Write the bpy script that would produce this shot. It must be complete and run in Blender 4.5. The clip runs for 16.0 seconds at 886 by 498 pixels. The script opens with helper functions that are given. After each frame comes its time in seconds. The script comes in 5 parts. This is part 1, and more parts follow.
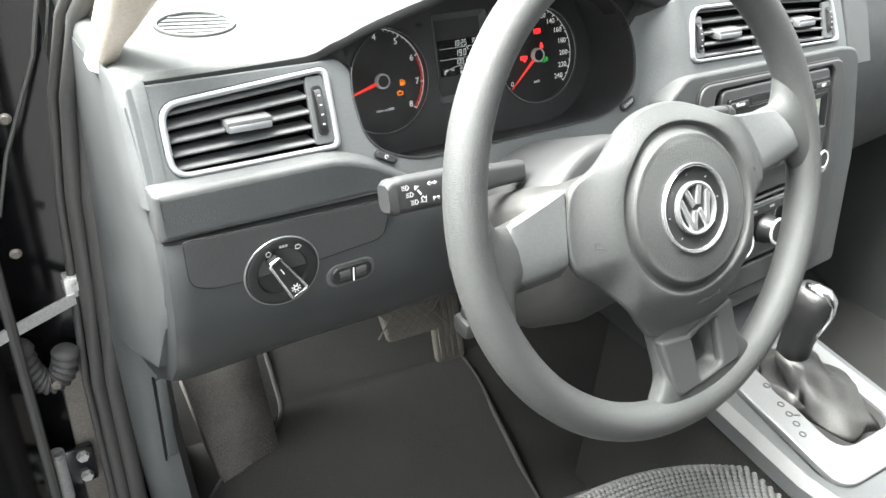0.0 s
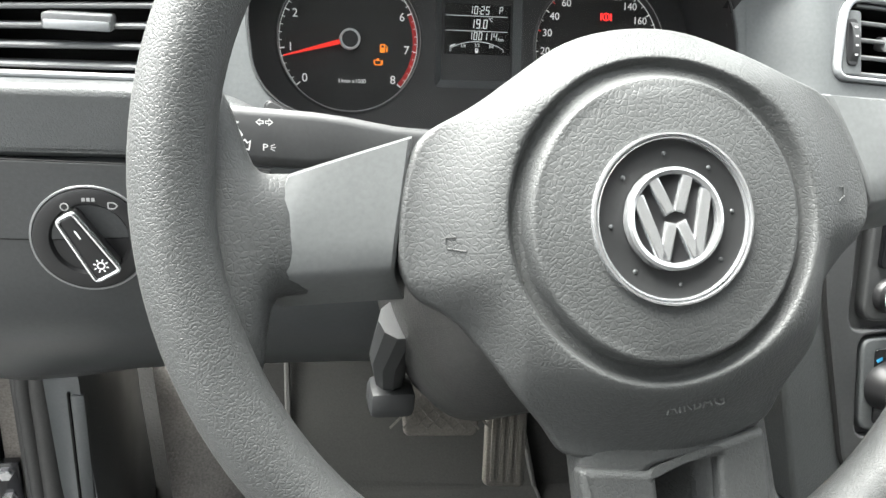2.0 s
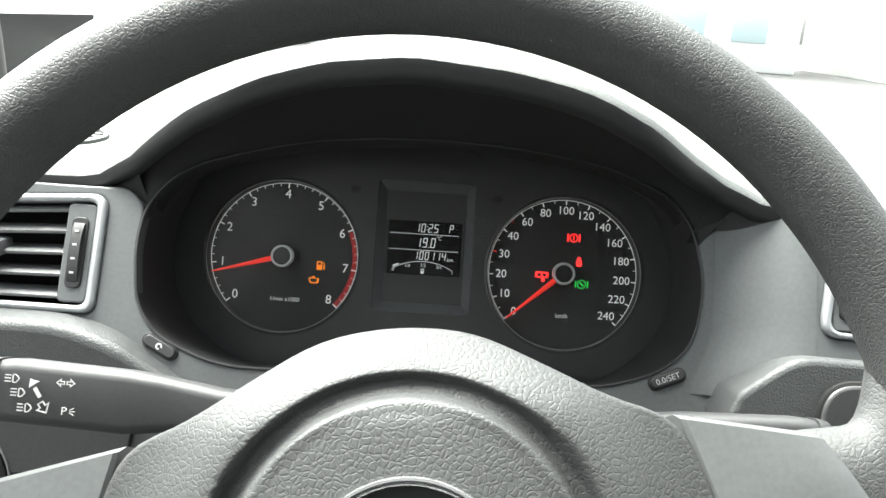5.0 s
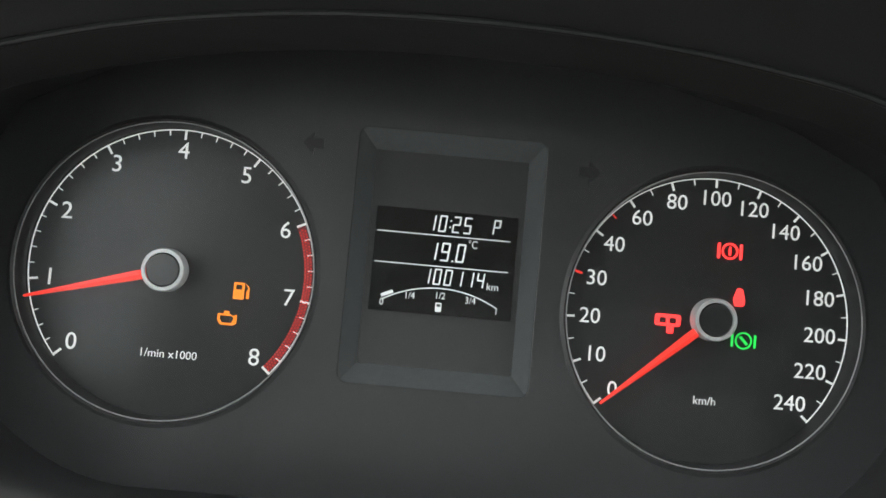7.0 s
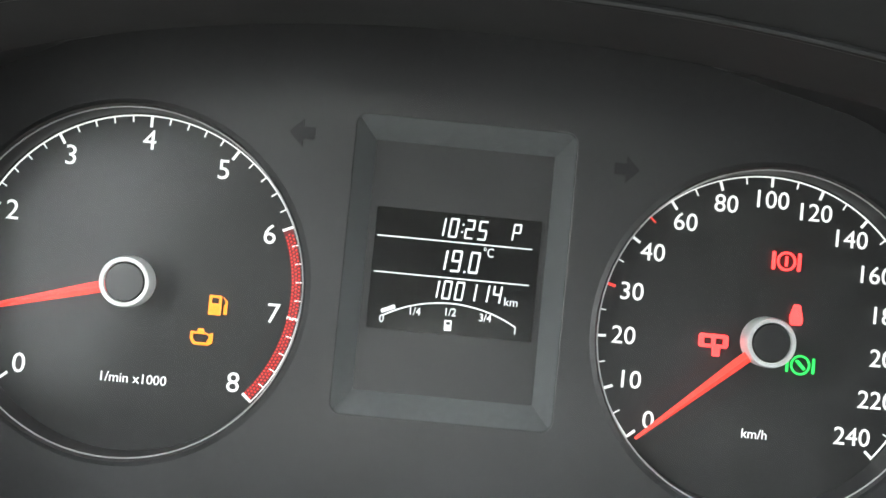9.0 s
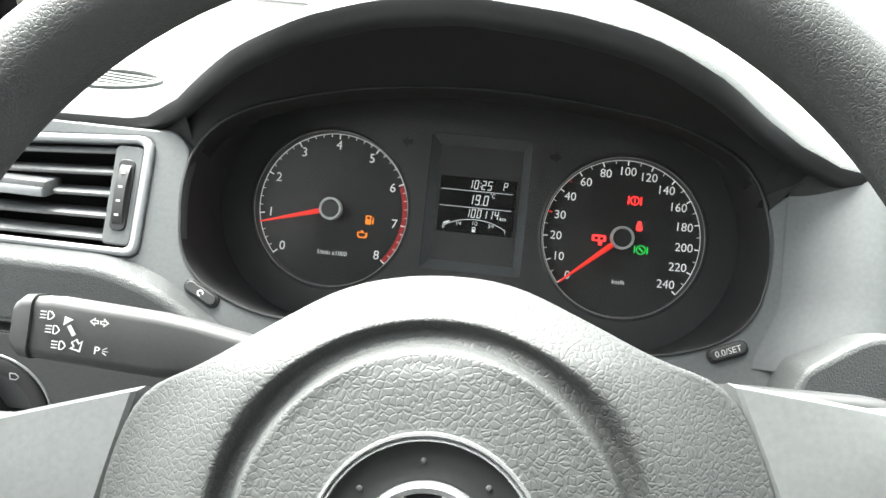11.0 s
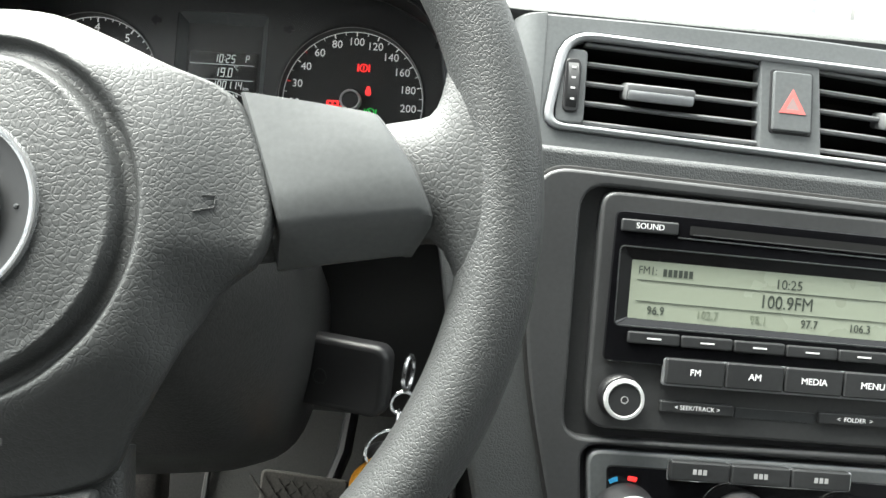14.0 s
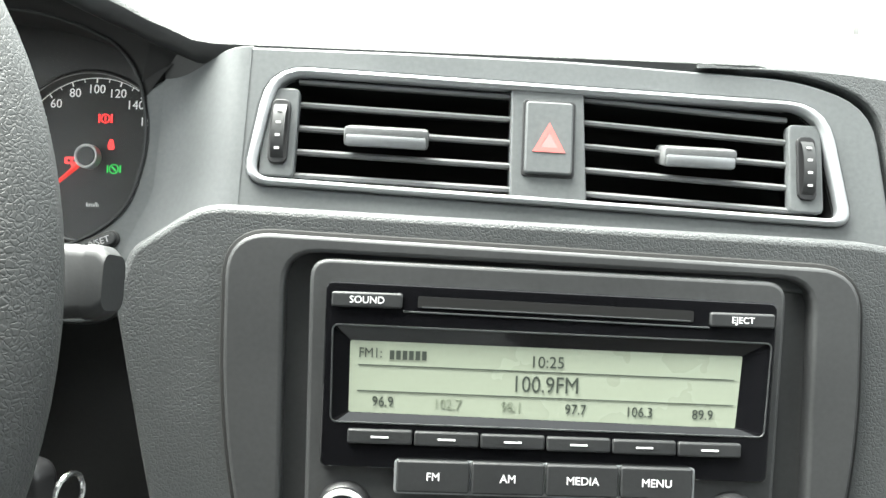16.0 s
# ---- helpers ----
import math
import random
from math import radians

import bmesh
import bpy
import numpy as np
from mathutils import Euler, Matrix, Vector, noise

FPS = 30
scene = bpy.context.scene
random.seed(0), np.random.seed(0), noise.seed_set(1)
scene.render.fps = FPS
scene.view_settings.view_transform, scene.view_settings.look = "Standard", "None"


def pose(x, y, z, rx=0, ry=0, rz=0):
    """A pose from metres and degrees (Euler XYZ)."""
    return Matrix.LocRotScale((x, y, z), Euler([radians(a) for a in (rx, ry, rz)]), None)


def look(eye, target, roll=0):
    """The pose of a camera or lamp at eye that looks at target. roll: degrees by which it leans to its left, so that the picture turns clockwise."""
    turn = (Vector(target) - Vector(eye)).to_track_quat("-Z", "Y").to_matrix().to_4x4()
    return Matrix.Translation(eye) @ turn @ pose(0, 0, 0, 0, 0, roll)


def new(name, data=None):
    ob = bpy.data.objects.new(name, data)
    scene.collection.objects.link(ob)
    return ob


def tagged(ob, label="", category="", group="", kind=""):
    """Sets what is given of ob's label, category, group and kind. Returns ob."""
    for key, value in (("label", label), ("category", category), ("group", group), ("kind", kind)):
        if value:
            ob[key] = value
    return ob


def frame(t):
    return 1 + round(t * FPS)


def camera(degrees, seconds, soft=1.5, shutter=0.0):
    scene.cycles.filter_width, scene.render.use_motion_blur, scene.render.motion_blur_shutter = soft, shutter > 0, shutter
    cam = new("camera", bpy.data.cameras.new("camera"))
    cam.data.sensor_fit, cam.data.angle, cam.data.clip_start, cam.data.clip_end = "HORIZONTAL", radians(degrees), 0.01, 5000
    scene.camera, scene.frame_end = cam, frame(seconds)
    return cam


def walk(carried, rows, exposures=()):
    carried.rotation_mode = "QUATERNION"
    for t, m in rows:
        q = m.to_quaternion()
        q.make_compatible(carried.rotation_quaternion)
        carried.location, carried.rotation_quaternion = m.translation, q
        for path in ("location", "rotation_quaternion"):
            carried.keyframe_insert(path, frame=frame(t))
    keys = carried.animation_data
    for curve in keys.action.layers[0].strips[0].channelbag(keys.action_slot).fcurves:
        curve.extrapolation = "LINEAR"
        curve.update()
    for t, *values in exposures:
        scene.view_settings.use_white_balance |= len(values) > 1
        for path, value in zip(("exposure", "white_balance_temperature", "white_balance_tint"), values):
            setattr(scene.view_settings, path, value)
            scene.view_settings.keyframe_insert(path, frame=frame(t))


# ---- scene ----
cam = camera(56.3, 16.0)
PATH = [
    (0, (-0.4703, -0.2275, 1.2755), (0.4718, 1.1887, 0.2235), 3.84),
    (0.5, (-0.4118, -0.2186, 1.2323), (0.4074, 1.2921, 0.2094), 5.79),
    (1, (-0.3435, -0.1990, 1.1645), (0.3642, 1.4100, 0.2106), 8.32),
    (1.5, (-0.2537, -0.1809, 1.1236), (0.3267, 1.5259, 0.2575), 8.71),
    (2, (-0.1501, -0.1450, 1.0903), (0.2556, 1.6390, 0.2822), 5.37),
    (2.5, (-0.0707, -0.1232, 1.0851), (0.0951, 1.7103, 0.3037), 3.31),
    (3, (-0.0028, -0.1136, 1.1036), (-0.0147, 1.7437, 0.3619), 1.84),
    (3.5, (0.0284, -0.0981, 1.1312), (-0.0733, 1.7763, 0.4413), 2.73),
    (4, (0.0374, -0.0898, 1.1509), (-0.0599, 1.8088, 0.5297), 2.50),
    (4.2, (0.0345, -0.0863, 1.1504), (-0.0425, 1.8226, 0.5584), 2.72),
    (6.3, (-0.0122, 0.0473, 1.0950), (0.0421, 1.9935, 0.6372), 5.64),
    (6.5, (-0.0073, 0.0924, 1.0790), (0.0318, 2.0474, 0.6590), 5.70),
    (7, (-0.0069, 0.1891, 1.0680), (0.0427, 2.1281, 0.5803), 6.34),
    (7.5, (-0.0091, 0.2379, 1.0645), (0.0406, 2.1579, 0.5067), 7.06),
    (8, (-0.0131, 0.2384, 1.0650), (0.0611, 2.1562, 0.5025), 6.62),
    (8.2, (-0.0122, 0.2389, 1.0660), (0.0747, 2.1560, 0.5026), 7.01),
    (10.3, (-0.0180, 0.1375, 1.0720), (0.0303, 2.0690, 0.5553), 6.46),
    (10.5, (-0.0212, 0.0918, 1.0770), (0.0230, 2.0288, 0.5810), 6.66),
    (11, (0.0230, -0.0559, 1.1321), (-0.1259, 1.8398, 0.5122), 5.24),
    (11.5, (0.0177, -0.1003, 1.1372), (-0.1499, 1.7755, 0.4641), 5.89),
    (12, (0.0211, -0.1202, 1.1166), (-0.1862, 1.7312, 0.3891), 5.30),
    (12.5, (0.0435, -0.1254, 1.0934), (-0.1220, 1.7297, 0.3646), 6.04),
    (13, (0.0791, -0.1306, 1.0891), (-0.0427, 1.7404, 0.3932), 7.37),
    (13.5, (0.1275, -0.1225, 1.0869), (0.0289, 1.7694, 0.4460), 7.21),
    (14, (0.1981, -0.1223, 1.0532), (0.1051, 1.7940, 0.4883), 4.20),
    (14.5, (0.2500, -0.1127, 1.0423), (0.1861, 1.8083, 0.4891), 3.54),
    (15, (0.2891, -0.0784, 1.0618), (0.2406, 1.8500, 0.5336), 3.29),
    (15.5, (0.3198, -0.0478, 1.0565), (0.2413, 1.8862, 0.5527), 1.33),
    (16, (0.3514, -0.0241, 1.0609), (0.2113, 1.9065, 0.5578), 1.15),
]
walk(cam, [(t, look(eye, target, roll)) for t, eye, target, roll in PATH], [(0, 3.95, 6500, 6), (2, 4.0, 6500, 6), (4, 3.5, 6500, 4), (6.5, 3.6, 6500, 3), (7, 4.1, 6500, 4), (7.5, 5.3, 6500, 4), (8.2, 5.3, 6500, 4), (10.5, 4.25, 6500, 4), (11, 4.0, 6500, 4), (11.6, 3.6, 6500, 4), (12.5, 3.35, 6500, 4), (13.2, 3.35, 6500, 4), (14.2, 3.6, 6500, 3), (16, 3.98, 6500, 2)])

# ---- world and light ----
world = bpy.data.worlds.new("overcast_sky")
scene.world = world
world.use_nodes = True
wn, wl = world.node_tree.nodes, world.node_tree.links
sky = wn.new("ShaderNodeTexSky")
sky.sky_type, sky.sun_disc = "NISHITA", False
sky.sun_elevation, sky.sun_rotation = radians(59), radians(-51)
sky.air_density, sky.dust_density = 1.0, 4.0
grey = wn.new("ShaderNodeHueSaturation")
grey.inputs["Saturation"].default_value = 0.12
wl.new(sky.outputs[0], grey.inputs["Color"])
wl.new(grey.outputs[0], wn["Background"].inputs["Color"])
wn["Background"].inputs["Strength"].default_value = 0.075
sun = new("sun", bpy.data.lights.new("sun", "SUN"))
sun.data.energy, sun.data.angle, sun.data.color = 4.2, radians(60), (1.0, 0.98, 0.95)
sun.matrix_world = look((-1.05, 0.85, 2.25), (0, 0, 0))


# ---- materials ----
GLOW = 0.11  # lamps and lit print against the daylight


def mat(name, color, rough=0.5, metal=0.0, grain=0.0, size=0.0024, vary=0.12, coat=0.0, emit=0.0, kind="cells", spec=0.5):
    m = bpy.data.materials.new(name)
    m.use_nodes = True
    n, l = m.node_tree.nodes, m.node_tree.links
    b = n["Principled BSDF"]
    b.inputs["Roughness"].default_value, b.inputs["Metallic"].default_value = rough, metal
    b.inputs["Coat Weight"].default_value = coat
    b.inputs["Specular IOR Level"].default_value = spec
    co = n.new("ShaderNodeTexCoord")
    if vary:
        big, fine = n.new("ShaderNodeTexNoise"), n.new("ShaderNodeTexNoise")
        big.inputs["Scale"].default_value, fine.inputs["Scale"].default_value = 14, 420
        big.inputs["Detail"].default_value, fine.inputs["Detail"].default_value = 4, 2
        l.new(co.outputs["Object"], big.inputs["Vector"])
        l.new(co.outputs["Object"], fine.inputs["Vector"])
        add = n.new("ShaderNodeMath")
        add.operation = "ADD"
        l.new(big.outputs["Fac"], add.inputs[0])
        l.new(fine.outputs["Fac"], add.inputs[1])
        ramp = n.new("ShaderNodeMapRange")
        ramp.inputs["From Min"].default_value, ramp.inputs["From Max"].default_value = 0.7, 1.3
        ramp.inputs["To Min"].default_value, ramp.inputs["To Max"].default_value = 1 - vary, 1 + vary
        l.new(add.outputs[0], ramp.inputs["Value"])
        mul = n.new("ShaderNodeVectorMath")
        mul.operation = "SCALE"
        mul.inputs[0].default_value = color
        l.new(ramp.outputs[0], mul.inputs["Scale"])
        l.new(mul.outputs[0], b.inputs["Base Color"])
        rr_ = n.new("ShaderNodeMapRange")
        rr_.inputs["From Min"].default_value, rr_.inputs["From Max"].default_value = 0.3, 0.7
        rr_.inputs["To Min"].default_value, rr_.inputs["To Max"].default_value = max(rough - 0.07, 0.02), min(rough + 0.07, 1)
        l.new(big.outputs["Fac"], rr_.inputs["Value"])
        l.new(rr_.outputs[0], b.inputs["Roughness"])
    else:
        b.inputs["Base Color"].default_value = (*color, 1)
    if grain:
        if kind == "cells":
            v = n.new("ShaderNodeTexVoronoi")
            v.feature = "DISTANCE_TO_EDGE"
            v.inputs["Scale"].default_value = 1 / size
            warp = n.new("ShaderNodeTexNoise")
            warp.inputs["Scale"].default_value = 0.5 / size
            mixv = n.new("ShaderNodeMixRGB")
            mixv.inputs["Fac"].default_value = 0.0024
            l.new(co.outputs["Object"], warp.inputs["Vector"])
            l.new(co.outputs["Object"], mixv.inputs["Color1"])
            l.new(warp.outputs["Color"], mixv.inputs["Color2"])
            l.new(mixv.outputs[0], v.inputs["Vector"])
            soft = n.new("ShaderNodeMapRange")
            soft.interpolation_type = "SMOOTHSTEP"
            soft.inputs["From Max"].default_value = 0.21
            l.new(v.outputs["Distance"], soft.inputs["Value"])
            out = soft.outputs[0]
        elif kind == "weave":
            v = n.new("ShaderNodeTexChecker")
            v.inputs["Scale"].default_value = 1 / size
            l.new(co.outputs["Object"], v.inputs["Vector"])
            out = v.outputs["Fac"]
        else:
            v = n.new("ShaderNodeTexNoise")
            v.inputs["Scale"].default_value, v.inputs["Detail"].default_value = 1 / size, 3
            l.new(co.outputs["Object"], v.inputs["Vector"])
            out = v.outputs["Fac"]
        bump = n.new("ShaderNodeBump")
        bump.inputs["Strength"].default_value = abs(grain)
        bump.inputs["Distance"].default_value = size * (0.16 if kind == "cells" else 0.35)
        l.new(out, bump.inputs["Height"])
        l.new(bump.outputs[0], b.inputs["Normal"])
    if emit:
        b.inputs["Emission Color"].default_value = (*color, 1)
        b.inputs["Emission Strength"].default_value = emit * GLOW
    return m


PAD = mat("grained_soft_plastic", (0.054, 0.057, 0.058), 0.48, grain=0.42, size=0.0019)
TOPPAD = mat("dash_top_plastic", (0.076, 0.081, 0.079), 0.55, grain=0.3, size=0.0022)
RUBBER = mat("grained_wheel_foam", (0.046, 0.048, 0.048), 0.54, grain=0.34, size=0.0022, spec=0.40)
RIM = mat("grained_rim_foam", (0.046, 0.048, 0.048), 0.54, grain=0.50, size=0.0017, spec=0.42)
SATIN = mat("satin_grey_plastic", (0.084, 0.089, 0.091), 0.42, grain=0.05, size=0.0008, kind="noise")
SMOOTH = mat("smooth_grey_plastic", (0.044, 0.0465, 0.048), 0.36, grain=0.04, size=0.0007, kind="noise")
HAZARD = mat("pale_red_lens", (0.50, 0.12, 0.11), 0.35, vary=0.05)
RADIOBODY = mat("satin_dark_plastic", (0.046, 0.047, 0.048), 0.42, grain=0.05, size=0.0008, kind="noise")
SLAT = mat("slat_plastic", (0.115, 0.118, 0.120), 0.42, grain=0.06, size=0.001, kind="noise")
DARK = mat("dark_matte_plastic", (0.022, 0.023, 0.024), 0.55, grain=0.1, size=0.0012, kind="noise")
WEAVE = mat("woven_print_plastic", (0.045, 0.047, 0.048), 0.5, grain=0.35, size=0.0022, kind="weave")
BLACK = mat("black_plastic", (0.012, 0.012, 0.013), 0.45, grain=0.06, size=0.001, kind="noise")
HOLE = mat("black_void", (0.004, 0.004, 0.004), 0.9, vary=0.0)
GLOSS = mat("piano_black", (0.006, 0.006, 0.007), 0.09, vary=0.3, coat=0.3)
CHROME = mat("chrome", (0.84, 0.85, 0.87), 0.20, metal=1.0, vary=0.05)
SILVER = mat("satin_silver_paint", (0.26, 0.265, 0.27), 0.36, metal=0.55, vary=0.06)
TRIM = mat("brushed_trim", (0.34, 0.35, 0.36), 0.46, metal=0.6, vary=0.05)
WHITE = mat("white_print", (0.85, 0.85, 0.85), 0.5, vary=0.0, emit=0.25)
PRINT = mat("grey_print", (0.40, 0.40, 0.40), 0.5, vary=0.0)
DIAL = mat("dial_black", (0.013, 0.013, 0.013), 0.6, grain=0.03, size=0.0006, kind="noise")
BINNACLE = mat("binnacle_plastic", (0.026, 0.026, 0.027), 0.5, grain=0.12, size=0.0011, kind="noise")
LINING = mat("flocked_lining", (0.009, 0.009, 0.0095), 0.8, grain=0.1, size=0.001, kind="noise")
PLATE = mat("satin_plate_paint", (0.12, 0.123, 0.126), 0.50, metal=0.35, vary=0.06)
HUBRING = mat("pale_ring_paint", (0.62, 0.63, 0.63), 0.35, metal=0.15, vary=0.05)
COVER = mat("spoke_satin_plastic", (0.090, 0.094, 0.095), 0.40, grain=0.04, size=0.0007, kind="noise")
EMBLEM = mat("bright_emblem_chrome", (0.56, 0.57, 0.58), 0.20, metal=0.80, vary=0.05)
DISC = mat("disc_black_plastic", (0.016, 0.0165, 0.017), 0.42, grain=0.04, size=0.0008, kind="noise")
LCD = mat("segment_display", (0.004, 0.004, 0.004), 0.2, vary=0.2)
SEG = mat("lit_segments", (0.72, 0.74, 0.75), 0.5, vary=0.0, emit=0.28)
RED = mat("red_pointer", (0.75, 0.035, 0.025), 0.4, vary=0.0, emit=0.55)
REDLAMP = mat("red_tell_tale", (1.0, 0.03, 0.03), 0.4, vary=0.0, emit=1.3)
AMBER = mat("amber_tell_tale", (0.9, 0.22, 0.01), 0.4, vary=0.0, emit=0.5)
GREEN = mat("green_tell_tale", (0.04, 0.75, 0.10), 0.4, vary=0.0, emit=0.45)
REDZONE = mat("red_zone", (0.13, 0.008, 0.011), 0.5, vary=0.3, emit=0.10)
RADIOLCD = mat("radio_display", (0.30, 0.33, 0.262), 0.25, vary=0.015, emit=0.10, coat=0.4)
RADIOINK = mat("display_ink", (0.045, 0.055, 0.045), 0.5, vary=0.0)
FAINTINK = mat("faint_display_ink", (0.20, 0.23, 0.17), 0.5, vary=0.0)
CARPET = mat("black_carpet", (0.016, 0.016, 0.0155), 0.95, grain=0.6, size=0.003, kind="noise", vary=0.3)
MATM = mat("floor_mat_pile", (0.026, 0.026, 0.0245), 0.97, grain=0.6, size=0.0025, kind="noise", vary=0.25)
FOOT = mat("worn_footrest_rubber", (0.15, 0.140, 0.130), 0.8, grain=0.5, size=0.004, kind="weave", vary=0.35)
PEDALR = mat("dusty_pedal_rubber", (0.13, 0.12, 0.105), 0.8, grain=0.3, size=0.002, kind="noise", vary=0.3)
CLOTH = mat("seat_cloth", (0.012, 0.0125, 0.0125), 0.9, grain=0.9, size=0.006, kind="weave", vary=0.25)
KNIT = mat("cloth_tuft", (0.050, 0.051, 0.051), 0.95, grain=0.4, size=0.0012, kind="noise", vary=0.2)
BOOT = mat("grey_leather", (0.028, 0.028, 0.0275), 0.45, grain=0.3, size=0.002, vary=0.35)
LEATHER = mat("black_leather", (0.017, 0.017, 0.018), 0.42, grain=0.35, size=0.002, vary=0.2)
BODY = mat("black_car_paint", (0.010, 0.010, 0.012), 0.18, coat=0.8, vary=0.15)
DOORIN = mat("black_jamb_paint", (0.0055, 0.0055, 0.0065), 0.16, vary=0.25)
JAMB = mat("dusty_jamb_metal", (0.16, 0.145, 0.13), 0.6, metal=0.2, vary=0.4, grain=0.2, size=0.004, kind="noise")
SEAL = mat("rubber_weatherstrip", (0.060, 0.059, 0.058), 0.55, grain=0.2, size=0.003, kind="noise")
BEIGE = mat("beige_pillar_trim", (0.58, 0.52, 0.45), 0.7, grain=0.2, size=0.002, kind="noise")
LINER = mat("grey_headliner", (0.55, 0.54, 0.52), 0.95, grain=0.3, size=0.003, kind="noise")
STEEL = mat("bright_steel", (0.62, 0.62, 0.62), 0.3, metal=0.55, vary=0.2)
ORANGE = mat("orange_tag_plastic", (0.85, 0.36, 0.03), 0.45, vary=0.1, grain=0.1, size=0.002, kind="noise")
ASPHALT = mat("asphalt", (0.05, 0.05, 0.05), 0.95, grain=0.4, size=0.012, kind="noise", vary=0.3)
FACADE = mat("pale_render", (0.80, 0.80, 0.79), 0.9, vary=0.06)
PANE = mat("blue_window", (0.48, 0.60, 0.63), 0.2, vary=0.1)
BLUE = mat("blue_marking", (0.04, 0.30, 0.55), 0.5, vary=0.0)
LENS = mat("hazard_lens", (0.24, 0.17, 0.165), 0.35, vary=0.05)
glass = bpy.data.materials.new("clear_glass")
glass.use_nodes = True
gn, gl = glass.node_tree.nodes, glass.node_tree.links
tr, gs, mx = gn.new("ShaderNodeBsdfTransparent"), gn.new("ShaderNodeBsdfGlossy"), gn.new("ShaderNodeMixShader")
tr.inputs[0].default_value, gs.inputs["Roughness"].default_value = (0.96, 0.97, 0.96, 1), 0.02
mx.inputs[0].default_value = 0.05
gl.new(tr.outputs[0], mx.inputs[1]), gl.new(gs.outputs[0], mx.inputs[2])
gl.new(mx.outputs[0], gn["Material Output"].inputs["Surface"])

# dial lens: clear, faintly reflecting; smudges and glare haze painted as pale noise
dial_lens = bpy.data.materials.new("dial_lens")
dial_lens.use_nodes = True
dn, dl = dial_lens.node_tree.nodes, dial_lens.node_tree.links
d_tr, d_gl, d_df, d_m1, d_m2 = dn.new("ShaderNodeBsdfTransparent"), dn.new("ShaderNodeBsdfGlossy"), dn.new("ShaderNodeBsdfDiffuse"), dn.new("ShaderNodeMixShader"), dn.new("ShaderNodeMixShader")
d_gl.inputs["Roughness"].default_value, d_df.inputs["Color"].default_value = 0.22, (0.55, 0.56, 0.58, 1)
d_m1.inputs[0].default_value = 0.022
d_co, d_no, d_mr = dn.new("ShaderNodeTexCoord"), dn.new("ShaderNodeTexNoise"), dn.new("ShaderNodeMapRange")
d_no.inputs["Scale"].default_value, d_no.inputs["Detail"].default_value, d_no.inputs["Distortion"].default_value = 22, 6, 1.5
d_mr.inputs["From Min"].default_value, d_mr.inputs["From Max"].default_value, d_mr.inputs["To Min"].default_value, d_mr.inputs["To Max"].default_value = 0.48, 0.80, 0.004, 0.03
dl.new(d_co.outputs["Object"], d_no.inputs["Vector"]), dl.new(d_no.outputs["Fac"], d_mr.inputs["Value"]), dl.new(d_mr.outputs[0], d_m2.inputs[0])
dl.new(d_tr.outputs[0], d_m1.inputs[1]), dl.new(d_gl.outputs[0], d_m1.inputs[2]), dl.new(d_m1.outputs[0], d_m2.inputs[1]), dl.new(d_df.outputs[0], d_m2.inputs[2])
dl.new(d_m2.outputs[0], dn["Material Output"].inputs["Surface"])


# ---- builders ----
def plane(x, y, z, tilt, yaw=0.0, roll=0.0):
    """A frame on a face that looks at the driver: x right, y up along the face, z towards the driver; tilt leans its top ahead."""
    return Matrix.Translation((x, y, z)) @ Matrix.Rotation(radians(yaw), 4, "Z") @ Matrix.Rotation(radians(90 - tilt), 4, "X") @ Matrix.Rotation(radians(roll), 4, "Z")


def off(x=0, y=0, z=0, r=0):
    return Matrix.Translation((x, y, z)) @ Matrix.Rotation(radians(r), 4, "Z")


def thing(name, label, category, m=None, group="", kind=""):
    ob = new(name)
    ob.empty_display_size = 0.02
    if m is not None:
        ob.matrix_world = m
    return tagged(ob, label, category, group, kind)


def part(name, mesh, material, parent=None, label="", m=None, smooth=35):
    """Links a mesh (or a bmesh) as one object under a thing or a part; m is its place in its thing."""
    if isinstance(mesh, bmesh.types.BMesh):
        bm, mesh = mesh, bpy.data.meshes.new(name)
        bm.to_mesh(mesh)
        bm.free()
    if not mesh.materials:
        mesh.materials.append(material)
        mesh.polygons.foreach_set("use_smooth", [True] * len(mesh.polygons))
        if smooth:
            mesh.set_sharp_from_angle(angle=radians(smooth))
    ob = new(name, mesh)
    if parent is not None:
        ob.parent = parent
    if m is not None:
        ob.matrix_basis = m
    return tagged(ob, label)


def rr(x0, y0, x1, y1, r=0.003, n=5):
    """A rounded rectangle."""
    r = min(r, (x1 - x0) / 2.01, (y1 - y0) / 2.01)
    out = []
    for cx, cy, a in ((x1 - r, y1 - r, 0), (x0 + r, y1 - r, 90), (x0 + r, y0 + r, 180), (x1 - r, y0 + r, 270)):
        out += [(cx + r * math.cos(radians(a + 90 * k / n)), cy + r * math.sin(radians(a + 90 * k / n))) for k in range(n + 1)]
    return out


def rp(points, r=0.006, n=5):
    """A polygon with rounded corners; a point may carry its own radius."""
    out, k = [], len(points)
    for i, p in enumerate(points):
        rad = p[2] if len(p) > 2 else r
        a, b, c = Vector(points[i - 1][:2]), Vector(p[:2]), Vector(points[(i + 1) % k][:2])
        u, v = a - b, c - b
        d = min(rad, u.length * 0.49, v.length * 0.49)
        s, e = b + u.normalized() * d, b + v.normalized() * d
        out += [tuple(s * (1 - f) ** 2 + b * 2 * f * (1 - f) + e * f * f) for f in (j / n for j in range(n + 1))]
    return out


def circle(r, n=48, x=0.0, y=0.0, a0=0.0):
    return [(x + r * math.cos(a0 + 2 * math.pi * i / n), y + r * math.sin(a0 + 2 * math.pi * i / n)) for i in range(n)]


